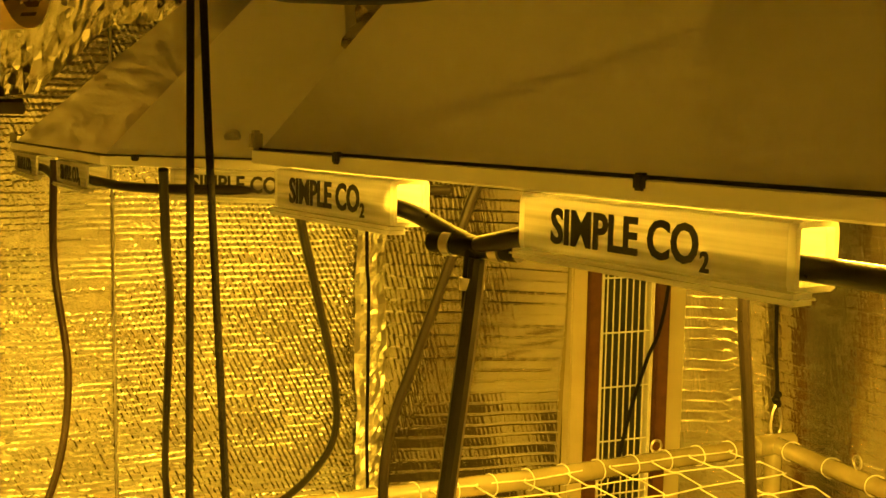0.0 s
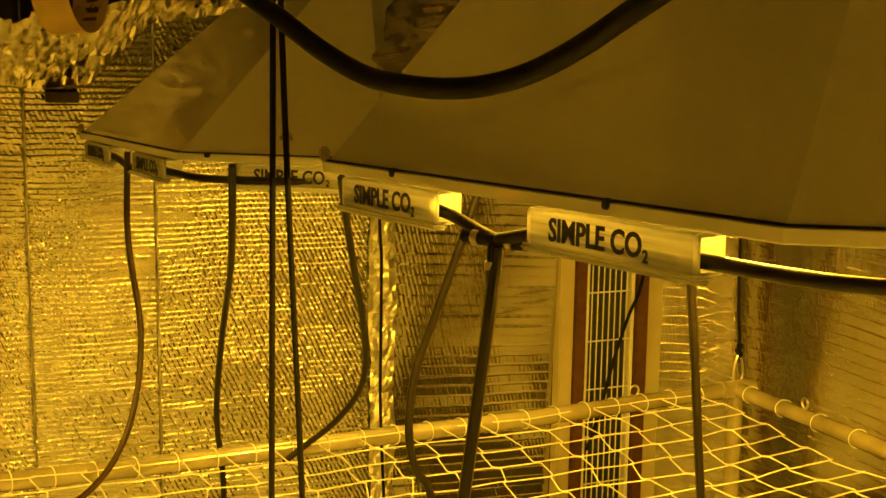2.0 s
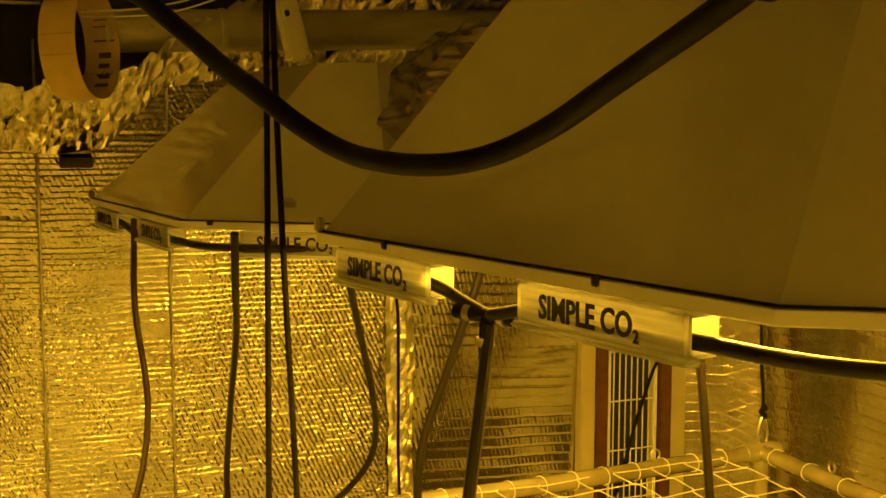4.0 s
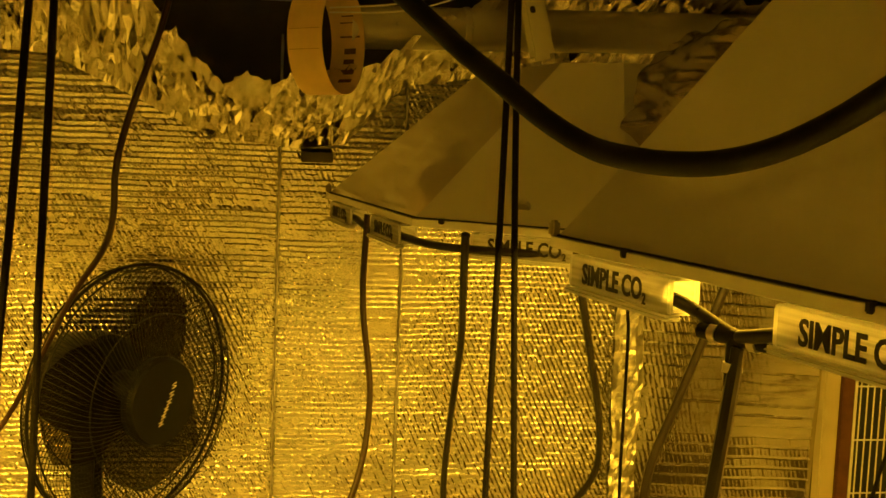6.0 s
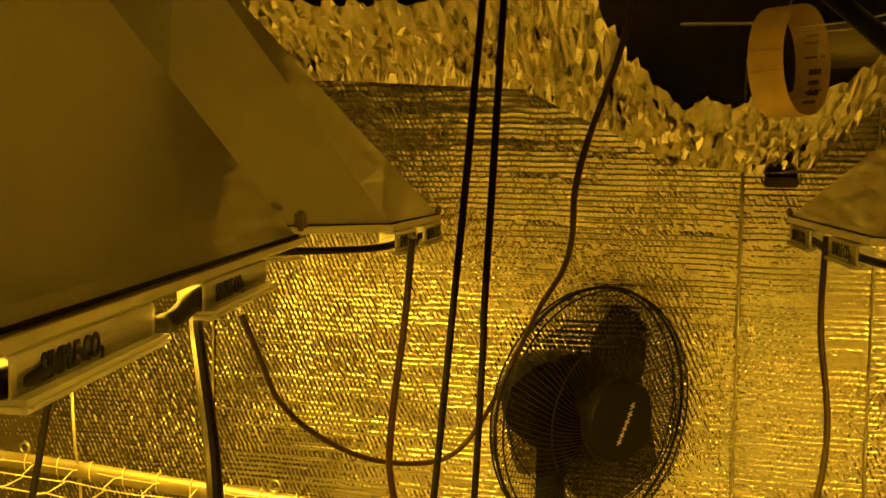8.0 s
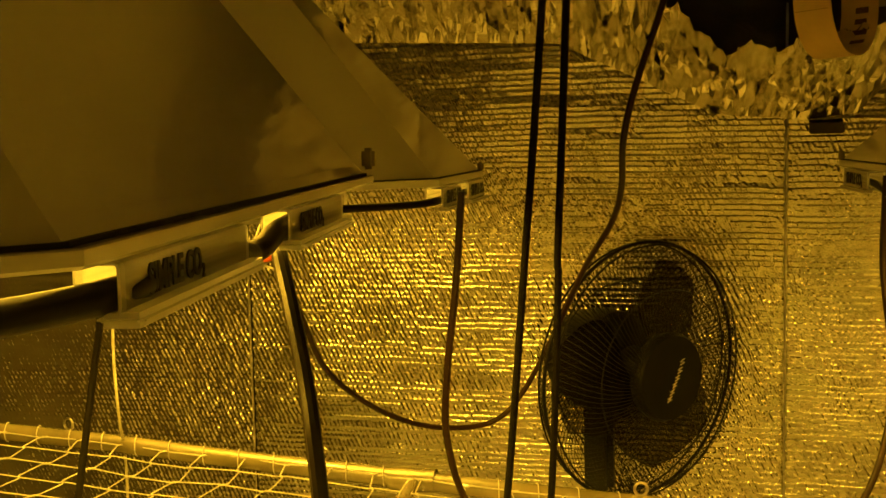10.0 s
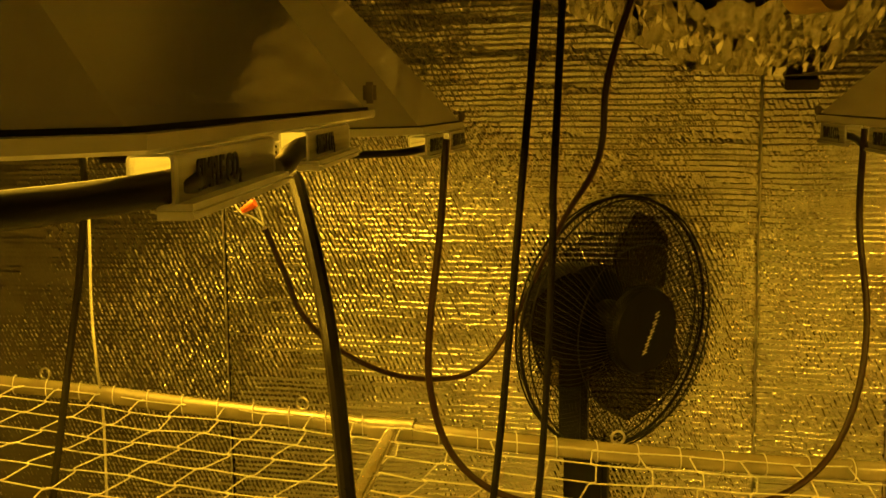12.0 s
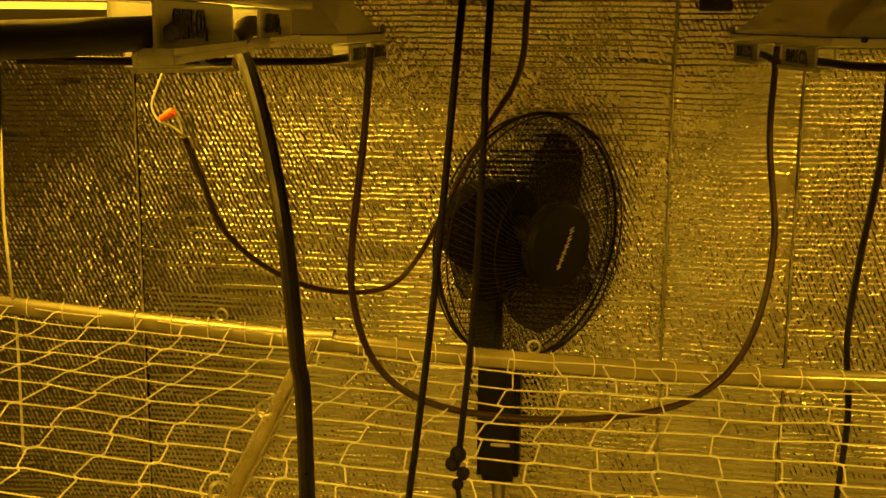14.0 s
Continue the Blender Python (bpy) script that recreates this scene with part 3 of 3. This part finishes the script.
cord("thin_wire", [(0.748, 2.265, 1.8), (0.751, 2.265, 1.408), (0.755, 2.265, 1.33), (0.754, 2.262, 1.166), (0.755, 2.262, 1.006), (0.775, 2.262, 0.6)], 0.003, ROPE, "thin dark wire hanging beside the taped seam", "wire")
cord("dark_rope", [(1.40, 2.2, 2.12), (1.345, 2.2, 1.6), (1.307, 2.2, 1.285), (1.273, 2.2, 1.192), (1.179, 2.1, 1.128), (1.03, 1.9, 1.09), (0.95, 1.8, 1.07)], 0.0035, ROPE, "dark rope slanting across the wall grille", "rope")
ROPES = "black cords that hold the net frame"
cord("hanging_cord", [(0.27, 1.2, 2.12), (0.268, 1.2, 1.71), (0.264, 1.2, 1.289), (0.262, 1.2, 1.0)], 0.0028, ROPE, "black braided cord hanging straight down", "cord", ROPES)
cord("hanging_cord", [(0.27, 1.2, 2.12), (0.276, 1.2, 1.71), (0.293, 1.2, 1.286), (0.30, 1.2, 1.0)], 0.0028, ROPE, "black braided cord hanging straight down", "cord", ROPES)
cord("hanging_cord", [(-0.050, 1.05, 2.12), (-0.083, 1.05, 1.68), (-0.094, 1.05, 1.55), (-0.107, 1.05, 1.4), (-0.118, 1.05, 1.3), (-0.128, 1.05, 1.2), (-0.130, 1.05, 1.0)], 0.0026, ROPE, "black braided cord hanging straight down", "cord", ROPES)
cord("hanging_cord", [(-0.048, 1.06, 2.12), (-0.067, 1.06, 1.68), (-0.073, 1.06, 1.55), (-0.073, 1.06, 1.527), (-0.079, 1.06, 1.386), (-0.089, 1.06, 1.273)], 0.0026, ROPE, "black braided cord with a knotted lower end", "cord", ROPES)
knot_ob = thing("cord_knot", pose(-0.089, 1.06, 1.267), "black knot at the end of a braided cord", "knot", ROPES)
bm = bmesh.new()
for k, (x, z) in enumerate(((0, 0.012), (-0.004, 0.004), (0.004, -0.003), (0, -0.012))):
    bmesh.ops.create_icosphere(bm, subdivisions=2, radius=0.0065 - 0.0006 * k, matrix=Matrix.Translation((x, 0, z)))
part("knot_body", bm, ROPE, knot_ob)
part("loose_end", sweep(glide([(0, 0, -0.015), (0.004, -0.003, -0.04), (0.001, 0.002, -0.08)]), 0.002, 8), ROPE, knot_ob)

# the tee and the short hose between the two channels, and the run past the near corner
tee = thing("hose_tee", MAT_A @ Matrix.Translation((-0.391, 0.0095, -0.030)), "black plastic tee between two clear channels", "hose fitting")
part("tee_run", sweep([Vector((-0.006, 0.028, 0.0)), Vector((0.006, -0.028, 0.0))], 0.0052, 12), BLACK, tee)
part("tee_leg", sweep([Vector((0, 0, 0)), Vector((-0.001, 0, -0.03))], 0.0052, 12), BLACK, tee)
for o, w in ((Vector((-0.003, 0.016, 0)), Vector((-0.2, 1, 0))), (Vector((0.003, -0.016, 0)), Vector((0.2, -1, 0))), (Vector((-0.001, 0, -0.018)), Vector((0, 0, -1)))):
    part("hose_clamp", sweep([o - w.normalized() * 0.003, o + w.normalized() * 0.003], 0.0062, 14), STEEL, tee, "small metal hose clamp")


def rim_hose(m, side, hx, hy, c, spots, tail, dip=0.009, k=1.0):
    """The hose that runs through the channels under a hood's aisle edge and on round its near chamfer."""
    x, z, half = -side * (hx - 0.008), -0.0165 * k, spots[2] / 2
    mid_gap = (spots[0] + half + spots[1] - half) / 2
    pts = [(x, spots[1] + half - 0.004, z), (x, spots[1], z), (x, spots[1] - half + 0.01, z), (x, mid_gap + 0.012, z - dip * 0.8), (x + side * 0.002, mid_gap, z - dip), (x, mid_gap - 0.014, z - dip * 0.8), (x, spots[0] + half - 0.012, z), (x, spots[0], z), (x, spots[0] - half, z - 0.001)]
    cx, cy = -side * (hx - c * 0.5), -(hy - c * 0.5)
    if k < 1:
        pts += [(-side * 0.355, -0.25, -0.012), (-side * 0.30, -0.295, -0.012), (-side * 0.22, -0.335, -0.012), (-side * 0.1, -0.35, -0.012)]
    else:
        pts += [(x * 0.6 + cx * 0.4 - side * 0.012, -(hy - c) * 0.75 + cy * 0.25, z - 0.003), (cx - side * 0.002, cy - 0.002, z - 0.002)]
        pts += [(-side * (hx - c - tail * 0.3), -hy + 0.006, z), (-side * (hx - c - tail), -hy + 0.004, z)]
    pts = [m @ Vector(p) for p in pts]
    return cord("rim_hose", pts, 0.0046, HOSE, "black hose threaded through the clear channels", "hose", "black gas hoses", 6, 12)


rim_hose(MAT_A, 1, 0.40, 0.42, 0.175, (-0.116, 0.135, 0.140), 0.2, 0.013)
rim_hose(MAT_C, 1, 0.40, 0.4115, 0.175, (-0.125, 0.125, 0.138), 0.1)
rim_hose(MAT_D, -1, 0.40, 0.3375, 0.20, (-0.075, 0.075, 0.11), 0.1)
rim_hose(MAT_E, -1, 0.40, 0.377, 0.155, (-0.133, 0.06, 0.125), 0.2, 0.006, 0.56)

# bare wires and an orange wire nut at the end of the cord
joint = thing("wire_joint", pose(-0.545, 1.672, 1.47), "bare white wires joined with an orange wire nut", "wire joint")
part("white_wire", sweep(glide([(0.010, 0.006, -0.018), (-0.004, 0.004, -0.008), (-0.020, 0, 0.0), (-0.028, 0, 0.018), (-0.02, 0, 0.042), (-0.012, 0, 0.06)]), 0.0016, 8), WHITE_WIRE, joint)
part("white_wire", sweep(glide([(0.010, 0.006, -0.018), (0.006, 0.004, 0.0), (-0.004, 0.0, 0.010)]), 0.0014, 8), WHITE_WIRE, joint)
part("wire_nut", lathe([(0.0, -0.011), (0.004, -0.01), (0.0065, 0.008), (0.0055, 0.011)], 12, m=Matrix.Translation((-0.008, 0, 0.006)) @ Matrix.Rotation(radians(60), 4, "Y")), ORANGE, joint, "orange plastic wire nut")

# ---- the net frame ----
PIPE = 0.0134
FX0, FX1, FY0, FY1 = -1.30, 1.215, 0.0, 1.762
frame_ob = thing("net_frame", pose(0, 0, 0), "white pvc pipe frame with eye hooks that holds the net", "net frame")


def frame_z(x):
    return float(lerp_points(x, [(-1.3, 1.211), (-0.85, 1.190), (-0.68, 1.177), (-0.38, 1.160), (-0.11, 1.144), (0.12, 1.139), (0.36, 1.140), (0.5, 1.145), (0.74, 1.144), (0.98, 1.150), (1.22, 1.157)]))


def pipe(name, a, b, r=PIPE):
    n = 8
    line = [Vector(a).lerp(Vector(b), k / n) for k in range(n + 1)]
    return part(name, sweep(line, r, 18), PVC, frame_ob)


for x0, x1 in ((FX0, -0.388), (-0.388, FX1)):
    part("back_pipe", sweep(glide([(x0 + (x1 - x0) * k / 8, FY1, frame_z(x0 + (x1 - x0) * k / 8)) for k in range(9)], 3), PIPE, 18), PVC, frame_ob)
pipe("side_pipe", (FX1, FY1, frame_z(FX1)), (FX1, FY0, frame_z(FX1)))
pipe("side_pipe", (FX0, FY1, frame_z(FX0)), (FX0, FY0, frame_z(FX0)))
pipe("front_pipe", (FX0, FY0, frame_z(FX0)), (FX1, FY0, frame_z(FX1)))
pipe("cross_pipe", (-0.388, FY1, frame_z(-0.388) - 0.004), (-0.19, FY0, frame_z(-0.3) - 0.012), 0.0112)
for x, y in ((FX0, FY1), (FX1, FY1), (FX0, FY0), (FX1, FY0)):
    pipe("leg", (x, y, frame_z(x)), (x, y, 0.0))
for x, y, ax in ((FX0, FY1, 0), (FX1, FY1, 0), (-0.388, FY1, 0)):
    part("fitting", sweep([Vector((x - 0.032, y, frame_z(x))), Vector((x + 0.032, y, frame_z(x)))], PIPE * 1.22, 18), PVC, frame_ob)


def eye_hook(x, y, turn=0.0):
    z = frame_z(x) + PIPE
    bm = sweep([Vector((x, y, z - 0.006)), Vector((x, y, z + 0.001))], 0.0019, 8)
    q = Matrix.Translation((x, y, z + 0.0085)) @ Matrix.Rotation(turn, 4, "Z")
    ringline = [q @ Vector((0.0085 * math.cos(a), 0, 0.0085 * math.sin(a))) for a in (2 * math.pi * k / 20 for k in range(20))]
    sweep(ringline, 0.0019, 8, bm, closed=True)
    part("eye_hook", bm, STEEL, frame_ob, "small screw eye")


for k, x in enumerate((-0.921, -0.519, -0.078, 0.42, 1.012)):
    eye_hook(x, FY1, 0.2 * (k % 3) - 0.2)
for y in (1.59, 1.2):
    eye_hook(FX1, y, 1.4)
for y in (1.41, 1.19):
    eye_hook(-0.388 + 0.198 * (FY1 - y) / FY1, y, 0.4)

# lashings of twine round the pipe
for k in range(46):
    x = FX0 + 0.05 + k * 0.054
    q = [Vector((x + 0.013 * math.sin(a * 0.5), FY1 + (PIPE + 0.0012) * math.cos(a), frame_z(x) + (PIPE + 0.0012) * math.sin(a))) for a in (2 * math.pi * j / 14 for j in range(15))]
    part("lashing", sweep(q, 0.0009, 5), TWINE, frame_ob)
for k in range(13):
    y = FY1 - 0.05 - k * 0.083
    q = [Vector((FX1 + (PIPE + 0.0012) * math.cos(a), y + 0.013 * math.sin(a * 0.5), frame_z(FX1) + (PIPE + 0.0012) * math.sin(a))) for a in (2 * math.pi * j / 14 for j in range(15))]
    part("lashing", sweep(q, 0.0007, 5), TWINE, frame_ob)

net = thing("trellis_net", pose(0, 0, 0), "white knotted trellis net stretched over the frame", "net")
MESH_X, MESH_Y = 0.065, 0.0555


def net_z(x, y):
    inner = min(x - FX0, FX1 - x, FY1 - y, y - FY0 + 0.3)
    return frame_z(x) + 0.006 - 0.016 * min(1.0, max(0.0, inner) / 0.4) + 0.004 * noise.noise((x * 3, y * 3, 0))


def knot(i, j):
    x, y = FX0 + 0.02 + i * MESH_X, FY1 - 0.012 - j * MESH_Y
    x += 0.008 * noise.noise((i * 0.7, j * 0.9, 3.1)) + 0.012 * math.sin(j * 0.8)
    y += 0.010 * noise.noise((i * 0.8, j * 0.7, 9.4))
    return Vector((x, y, net_z(x, y)))


NI, NJ = 38, 30
for j in range(NJ):
    line = []
    for i in range(NI):
        p = knot(i, j)
        line += [p + Vector((-0.006, 0.0016 * (-1) ** i, 0)), p + Vector((0.006, -0.0016 * (-1) ** i, 0))]
    part("strand", sweep(line, 0.00105, 5), TWINE, net)
for i in range(NI):
    line = []
    for j in range(NJ):
        p = knot(i, j)
        s = 0.004 * (-1) ** j
        line += [p + Vector((s, 0.006, 0)), p + Vector((-s, -0.006, 0))]
    part("strand", sweep(line, 0.00105, 5), TWINE, net)
bm = bmesh.new()
for i in range(NI):
    for j in range(NJ):
        bmesh.ops.create_icosphere(bm, subdivisions=1, radius=0.0021, matrix=Matrix.Translation(knot(i, j)))
tagged(part("knot", bm, TWINE, net), "", "", "", "stuff")

# rope, knot and spring hook at the frame's corner
hook = thing("corner_rope", pose(1.222, 1.768, 1.217), "black rope with a knot and a steel spring hook", "rope")
part("rope", sweep(glide([(-0.012, 0, 0.9), (-0.010, 0, 0.2), (0, 0, 0.01)]), 0.0028, 8), ROPE, hook)
bm = bmesh.new()
for k in range(3):
    bmesh.ops.create_icosphere(bm, subdivisions=2, radius=0.006, matrix=Matrix.Translation((0.002 * (-1) ** k, 0.001, 0.012 - 0.007 * k)))
part("knot", bm, ROPE, hook)
loop_line = [Vector((0.009 * math.cos(a) * (1.0 + 0.35 * math.sin(-a)), 0, -0.026 + 0.024 * math.sin(a))) for a in (2 * math.pi * k / 28 for k in range(28))]
part("spring_hook", sweep(loop_line, 0.0021, 8, closed=True), STEEL, hook, "worn steel spring hook")

# ---- the fan ----
FACE = Vector((0.765, -0.645, -0.04)).normalized()
fan_turn = FACE.to_track_quat("Z", "Y").to_matrix().to_4x4()
FAN = Vector((-0.109, 2.165, 1.239))
fan = thing("pedestal_fan", Matrix.Translation((FAN.x - 0.05, FAN.y + 0.06, 0)), "black pedestal fan with a wire cage, at rest", "fan")


def in_fan(bm_m):
    return Matrix.Translation(-Vector(fan.matrix_world.translation)) @ Matrix.Translation(FAN) @ fan_turn @ bm_m


RF = 0.213


def ring_at(r, h, thick, name):
    line = [in_fan(Matrix()) @ Vector((r * math.cos(a), r * math.sin(a), h)) for a in (2 * math.pi * k / 64 for k in range(64))]
    part(name, sweep(line, thick, 8, closed=True), WIRE, fan)


ring_at(RF, 0.0, 0.0030, "cage_rim")
ring_at(RF * 0.985, 0.016, 0.0016, "cage_ring")
ring_at(RF * 0.985, -0.016, 0.0016, "cage_ring")
ring_at(RF * 0.66, 0.052, 0.0011, "cage_ring")
ring_at(RF * 0.66, -0.055, 0.0011, "cage_ring")
bm_front, bm_back = bmesh.new(), bmesh.new()
for k in range(120):
    a = 2 * math.pi * k / 120
    for bmx, s, sweep_a in ((bm_front, 1, 0.35), (bm_back, -1, -0.35)):
        line = []
        for q in range(9):
            f = q / 8
            r = 0.05 + (RF - 0.05) * f
            h = s * (0.062 - 0.004 * f - 0.054 * max(0, (f - 0.62) / 0.38) ** 2.2)
            b = a + sweep_a * (1 - f)
            line.append(in_fan(Matrix()) @ Vector((r * math.cos(b), r * math.sin(b), h)))
        sweep(line, 0.0007, 4, bmx)
tagged(part("front_cage", bm_front, WIRE, fan, "fine black cage wires"), kind="stuff")
tagged(part("back_cage", bm_back, WIRE, fan, "fine black cage wires"), kind="stuff")
part("centre_cap", lathe([(0.070, 0.042), (0.073, 0.056), (0.068, 0.066), (0.03, 0.0712), (0.0, 0.0715)], 36, m=in_fan(Matrix())), BLACK, fan, "round black centre cap")
part("hub", lathe([(0.0, 0.028), (0.03, 0.026), (0.036, 0.0), (0.036, -0.03), (0.0, -0.031)], 28, m=in_fan(Matrix())), BLACK, fan)
part("motor", lathe([(0.075, -0.058), (0.088, -0.066), (0.09, -0.10), (0.08, -0.15), (0.04, -0.175), (0.0, -0.18)], 32, m=in_fan(Matrix())), BLACK, fan, "rounded black motor housing")
for k in range(3):
    a0 = radians(50 + 120 * k)
    bm = bmesh.new()
    rows = []
    for i in range(9):
        f = i / 8
        r = 0.034 + 0.152 * f
        half = radians(38 + 16 * math.sin(math.pi * min(1, f * 1.1)) - 18 * f * f)
        row = []
        for j in range(7):
            g = j / 6 - 0.5
            b = a0 + 2 * half * g + 0.25 * f
            row.append(in_fan(Matrix()) @ Vector((r * math.cos(b), r * math.sin(b), 0.045 * g * (1 - 0.4 * f) - 0.004)))
        rows.append([bm.verts.new(p) for p in row])
    for r0, r1 in zip(rows, rows[1:]):
        for j in range(6):
            bm.faces.new((r0[j], r0[j + 1], r1[j + 1], r1[j]))
    bmesh.ops.solidify(bm, geom=bm.faces[:], thickness=0.003)
    part("blade", bm, BLADE, fan, "smoky brown plastic blade")
# brand script drawn as a plain slanting stroke
q = in_fan(Matrix.Translation((0.004, 0.0, 0.0722)))
rt = q.to_3x3()
stroke = glide([q @ Vector(p) for p in ((-0.016, -0.036, -0.001), (-0.007, -0.014, 0), (0.004, 0.008, 0), (0.015, 0.034, -0.001))], 8)
bm = bmesh.new()
for k in range(len(stroke) - 1):
    if k % 4 < 3:
        sweep([stroke[k] + rt @ Vector((0.0045 * (-1) ** k, 0.003, 0)), stroke[k + 1] - rt @ Vector((0.0045 * (-1) ** k, 0.003, 0))], 0.0009, 5, bm)
part("emblem", bm, SILVER_INK, fan, "silver emblem strokes")
part("neck", box_bm(0.05, 0.05, 0.16, (-0.03, 0.005, 1.09), 0.012), BLACK, fan, "black tilt neck")
part("control_box", box_bm(0.075, 0.06, 0.215, (-0.005, -0.02, 0.90), 0.010), BLACK, fan, "black control box with a pale badge")
part("badge", box_bm(0.034, 0.003, 0.006, (0.0, -0.0515, 0.865), 0.001), SILVER_INK, fan, "pale badge")
part("pole", sweep([Vector((-0.005, -0.01, 0.02)), Vector((-0.005, -0.01, 0.82))], 0.012, 16), STEEL, fan, "chrome pole")
part("base", lathe([(0.19, 0.0), (0.19, 0.012), (0.16, 0.022), (0.04, 0.035), (0.02, 0.06), (0.0, 0.062)], 40, m=Matrix.Translation((-0.005, -0.01, 0))), BLACK, fan, "round black base")

# ---- things near the ceiling ----
RING = Vector((0.178, 2.05, 1.812))
ring_turn = Vector((0.84, -0.54, 0.04)).normalized().to_track_quat("Z", "Y").to_matrix().to_4x4()
trap = thing("paper_trap", Matrix.Translation(RING) @ ring_turn, "yellow card loop with dark print hanging on a wire", "insect trap")


def loop_ring(r, h):
    out = []
    for k in range(48):
        a = 2 * math.pi * k / 48
        pinch = 1.0 - 0.16 * abs(math.cos(a)) ** 0.7
        out.append(Vector((r * math.cos(a) * pinch, r * math.sin(a) * 1.0, h)))
    return out


part("card_loop", loft([loop_ring(0.082, -0.029), loop_ring(0.082, 0.029), loop_ring(0.0808, 0.029), loop_ring(0.0808, -0.029), loop_ring(0.082, -0.029)]), CARD, trap)
for deg, h, w, tall in ((32, 0.004, 0.020, 0.002), (24, 0.002, 0.026, 0.002), (8, 0.004, 0.034, 0.003), (-8, 0.004, 0.020, 0.009), (-20, 0.003, 0.018, 0.008), (-33, 0.002, 0.026, 0.009), (-46, 0.004, 0.022, 0.007)):
    a0 = radians(deg)
    r = 0.0803 * (1.0 - 0.16 * abs(math.cos(a0)) ** 0.7)
    part("print_bar", box_bm(0.0006, tall, w, (r * math.cos(a0), 0.0803 * math.sin(a0), h), 0, None, Matrix.Rotation(a0, 4, "Z")), PRINT, trap, "dark print")
for h in (-0.012, 0.008):
    part("crease", box_bm(0.0006, 0.0012, 0.05, (-0.0825 * 0.84, h * 1.5, 0.0)), CREASE, trap, "faint fold in the card")
part("hanging_wire", sweep(glide([(0.0, 0.082, 0), (0.004, 0.12, 0.01), (-0.003, 0.2, 0.0), (0.0, 0.32, 0)]), 0.0012, 6), STEEL, trap)

tagged(part("wall_block", box_bm(0.055, 0.032, 0.018, (0.184, 2.318, 1.629), 0.002), DARK_WOOD), "small dark wooden block under the loose foil", "block")
duct = thing("air_duct", pose(0.2, 2.13, 1.84), "pale galvanised air duct under the ceiling", "duct")
part("duct_body", lathe([(0.036, 0.02), (0.036, 0.03), (0.034, 0.032), (0.034, 0.20), (0.036, 0.202), (0.036, 0.21), (0.034, 0.212), (0.034, 0.9)], 32, m=Matrix.Rotation(radians(88), 4, "Y")), DUCT, duct)
for k in range(3):
    part("rivet", lathe([(0.003, 0), (0.002, 0.002), (0.0, 0.0022)], 10, m=Matrix.Translation((0.09 + 0.06 * k, -0.036, 0.008)) @ Matrix.Rotation(radians(90), 4, "X")), STEEL, duct)
cord("thin_wire", [(0.18, 2.04, 1.86), (0.28, 2.0, 1.868), (0.36, 1.9, 1.885), (0.46, 1.8, 1.93)], 0.0014, WHITE_WIRE, "thin pale wire strung under the ceiling", "wire")
cord("thin_wire", [(0.18, 2.05, 1.854), (0.29, 2.0, 1.858), (0.37, 1.9, 1.878), (0.47, 1.8, 1.92)], 0.0014, WHITE_WIRE, "thin pale wire strung under the ceiling", "wire")

tagged(part("ceiling_strip", box_bm(0.12, 0.02, 0.004, (0.07, 2.22, 1.888), 0.001), STEEL), "thin bright metal strip under the ceiling", "metal strip")
for x in (-0.9, 0.0, 0.62, 1.2):
    tagged(part("ceiling_joist", box_bm(0.05, 2.68, 0.1, (x, 1.0, 2.07), 0.004), DARK_WOOD), "dark wooden ceiling joist", "joist", "ceiling joists", "structure")

# hood fittings: hanging bar with slots, foil duct joint between two hoods
bar = thing("hanger_bar", Matrix.Translation((0.405, 1.62, 1.77)) @ Matrix.Rotation(radians(-14), 4, "Y"), "white slotted hanger bar standing on a hood", "hanger bar")
part("bar", box_bm(0.030, 0.016, 0.20, (0, 0, 0.10), 0.006), PAINT, bar)
part("slot", box_bm(0.006, 0.004, 0.008, (-0.003, -0.008, 0.06), 0.001), GASKET, bar, "dark slot")
part("slot", box_bm(0.006, 0.004, 0.008, (-0.003, -0.008, 0.12), 0.001), GASKET, bar, "dark slot")


def foil_joint(a, b, r, seed, label):
    a, b = Vector(a), Vector(b)
    way = (b - a).normalized()
    side = way.orthogonal().normalized()
    up = way.cross(side)
    s, t, w = np.array(side), np.array(up), np.array(way)
    span = (b - a).length

    def lay(u, v):
        ang = 2 * math.pi * u
        rr = r * (1 + 0.13 * crumple(u * 2.4, v * 0.35, seed, 8, 3, 0.5))
        p = np.array(a) + (v * span)[..., None] * w + (rr * np.cos(ang))[..., None] * s + (rr * np.sin(ang))[..., None] * t
        return p[..., 0], p[..., 1], p[..., 2]

    return tagged(link("foil_sleeve", grid_mesh("foil_sleeve", 120, 30, lay), SLEEVE), label, "foil sleeve", "foil sleeves between hoods")


foil_joint((0.57, 1.52, 1.71), (0.60, 1.20, 1.71), 0.095, 61, "crumpled foil duct sleeve joining two hoods")
foil_joint((-0.58, 1.02, 1.72), (-0.66, 1.46, 1.72), 0.09, 67, "crumpled foil duct sleeve joining two hoods")

# faint printed marks on the near hood's sloping side
slope = Matrix.Translation((0.40 - 0.075, 0, 0.118)) @ Matrix.Rotation(math.atan2(0.15, 0.19), 4, "Y")
marks = thing("printed_label", MAT_E @ slope, "faint grey printed label on a hood's side", "label")
for y, z, w, h in ((0.120, -0.030, 0.05, 0.005), (0.125, -0.042, 0.085, 0.007), (0.130, -0.054, 0.06, 0.005), (0.165, -0.068, 0.020, 0.012), (0.175, -0.088, 0.05, 0.005)):
    part("print_bar", box_bm(0.0006, w, h, (-0.0, y, z)), FADED, marks)
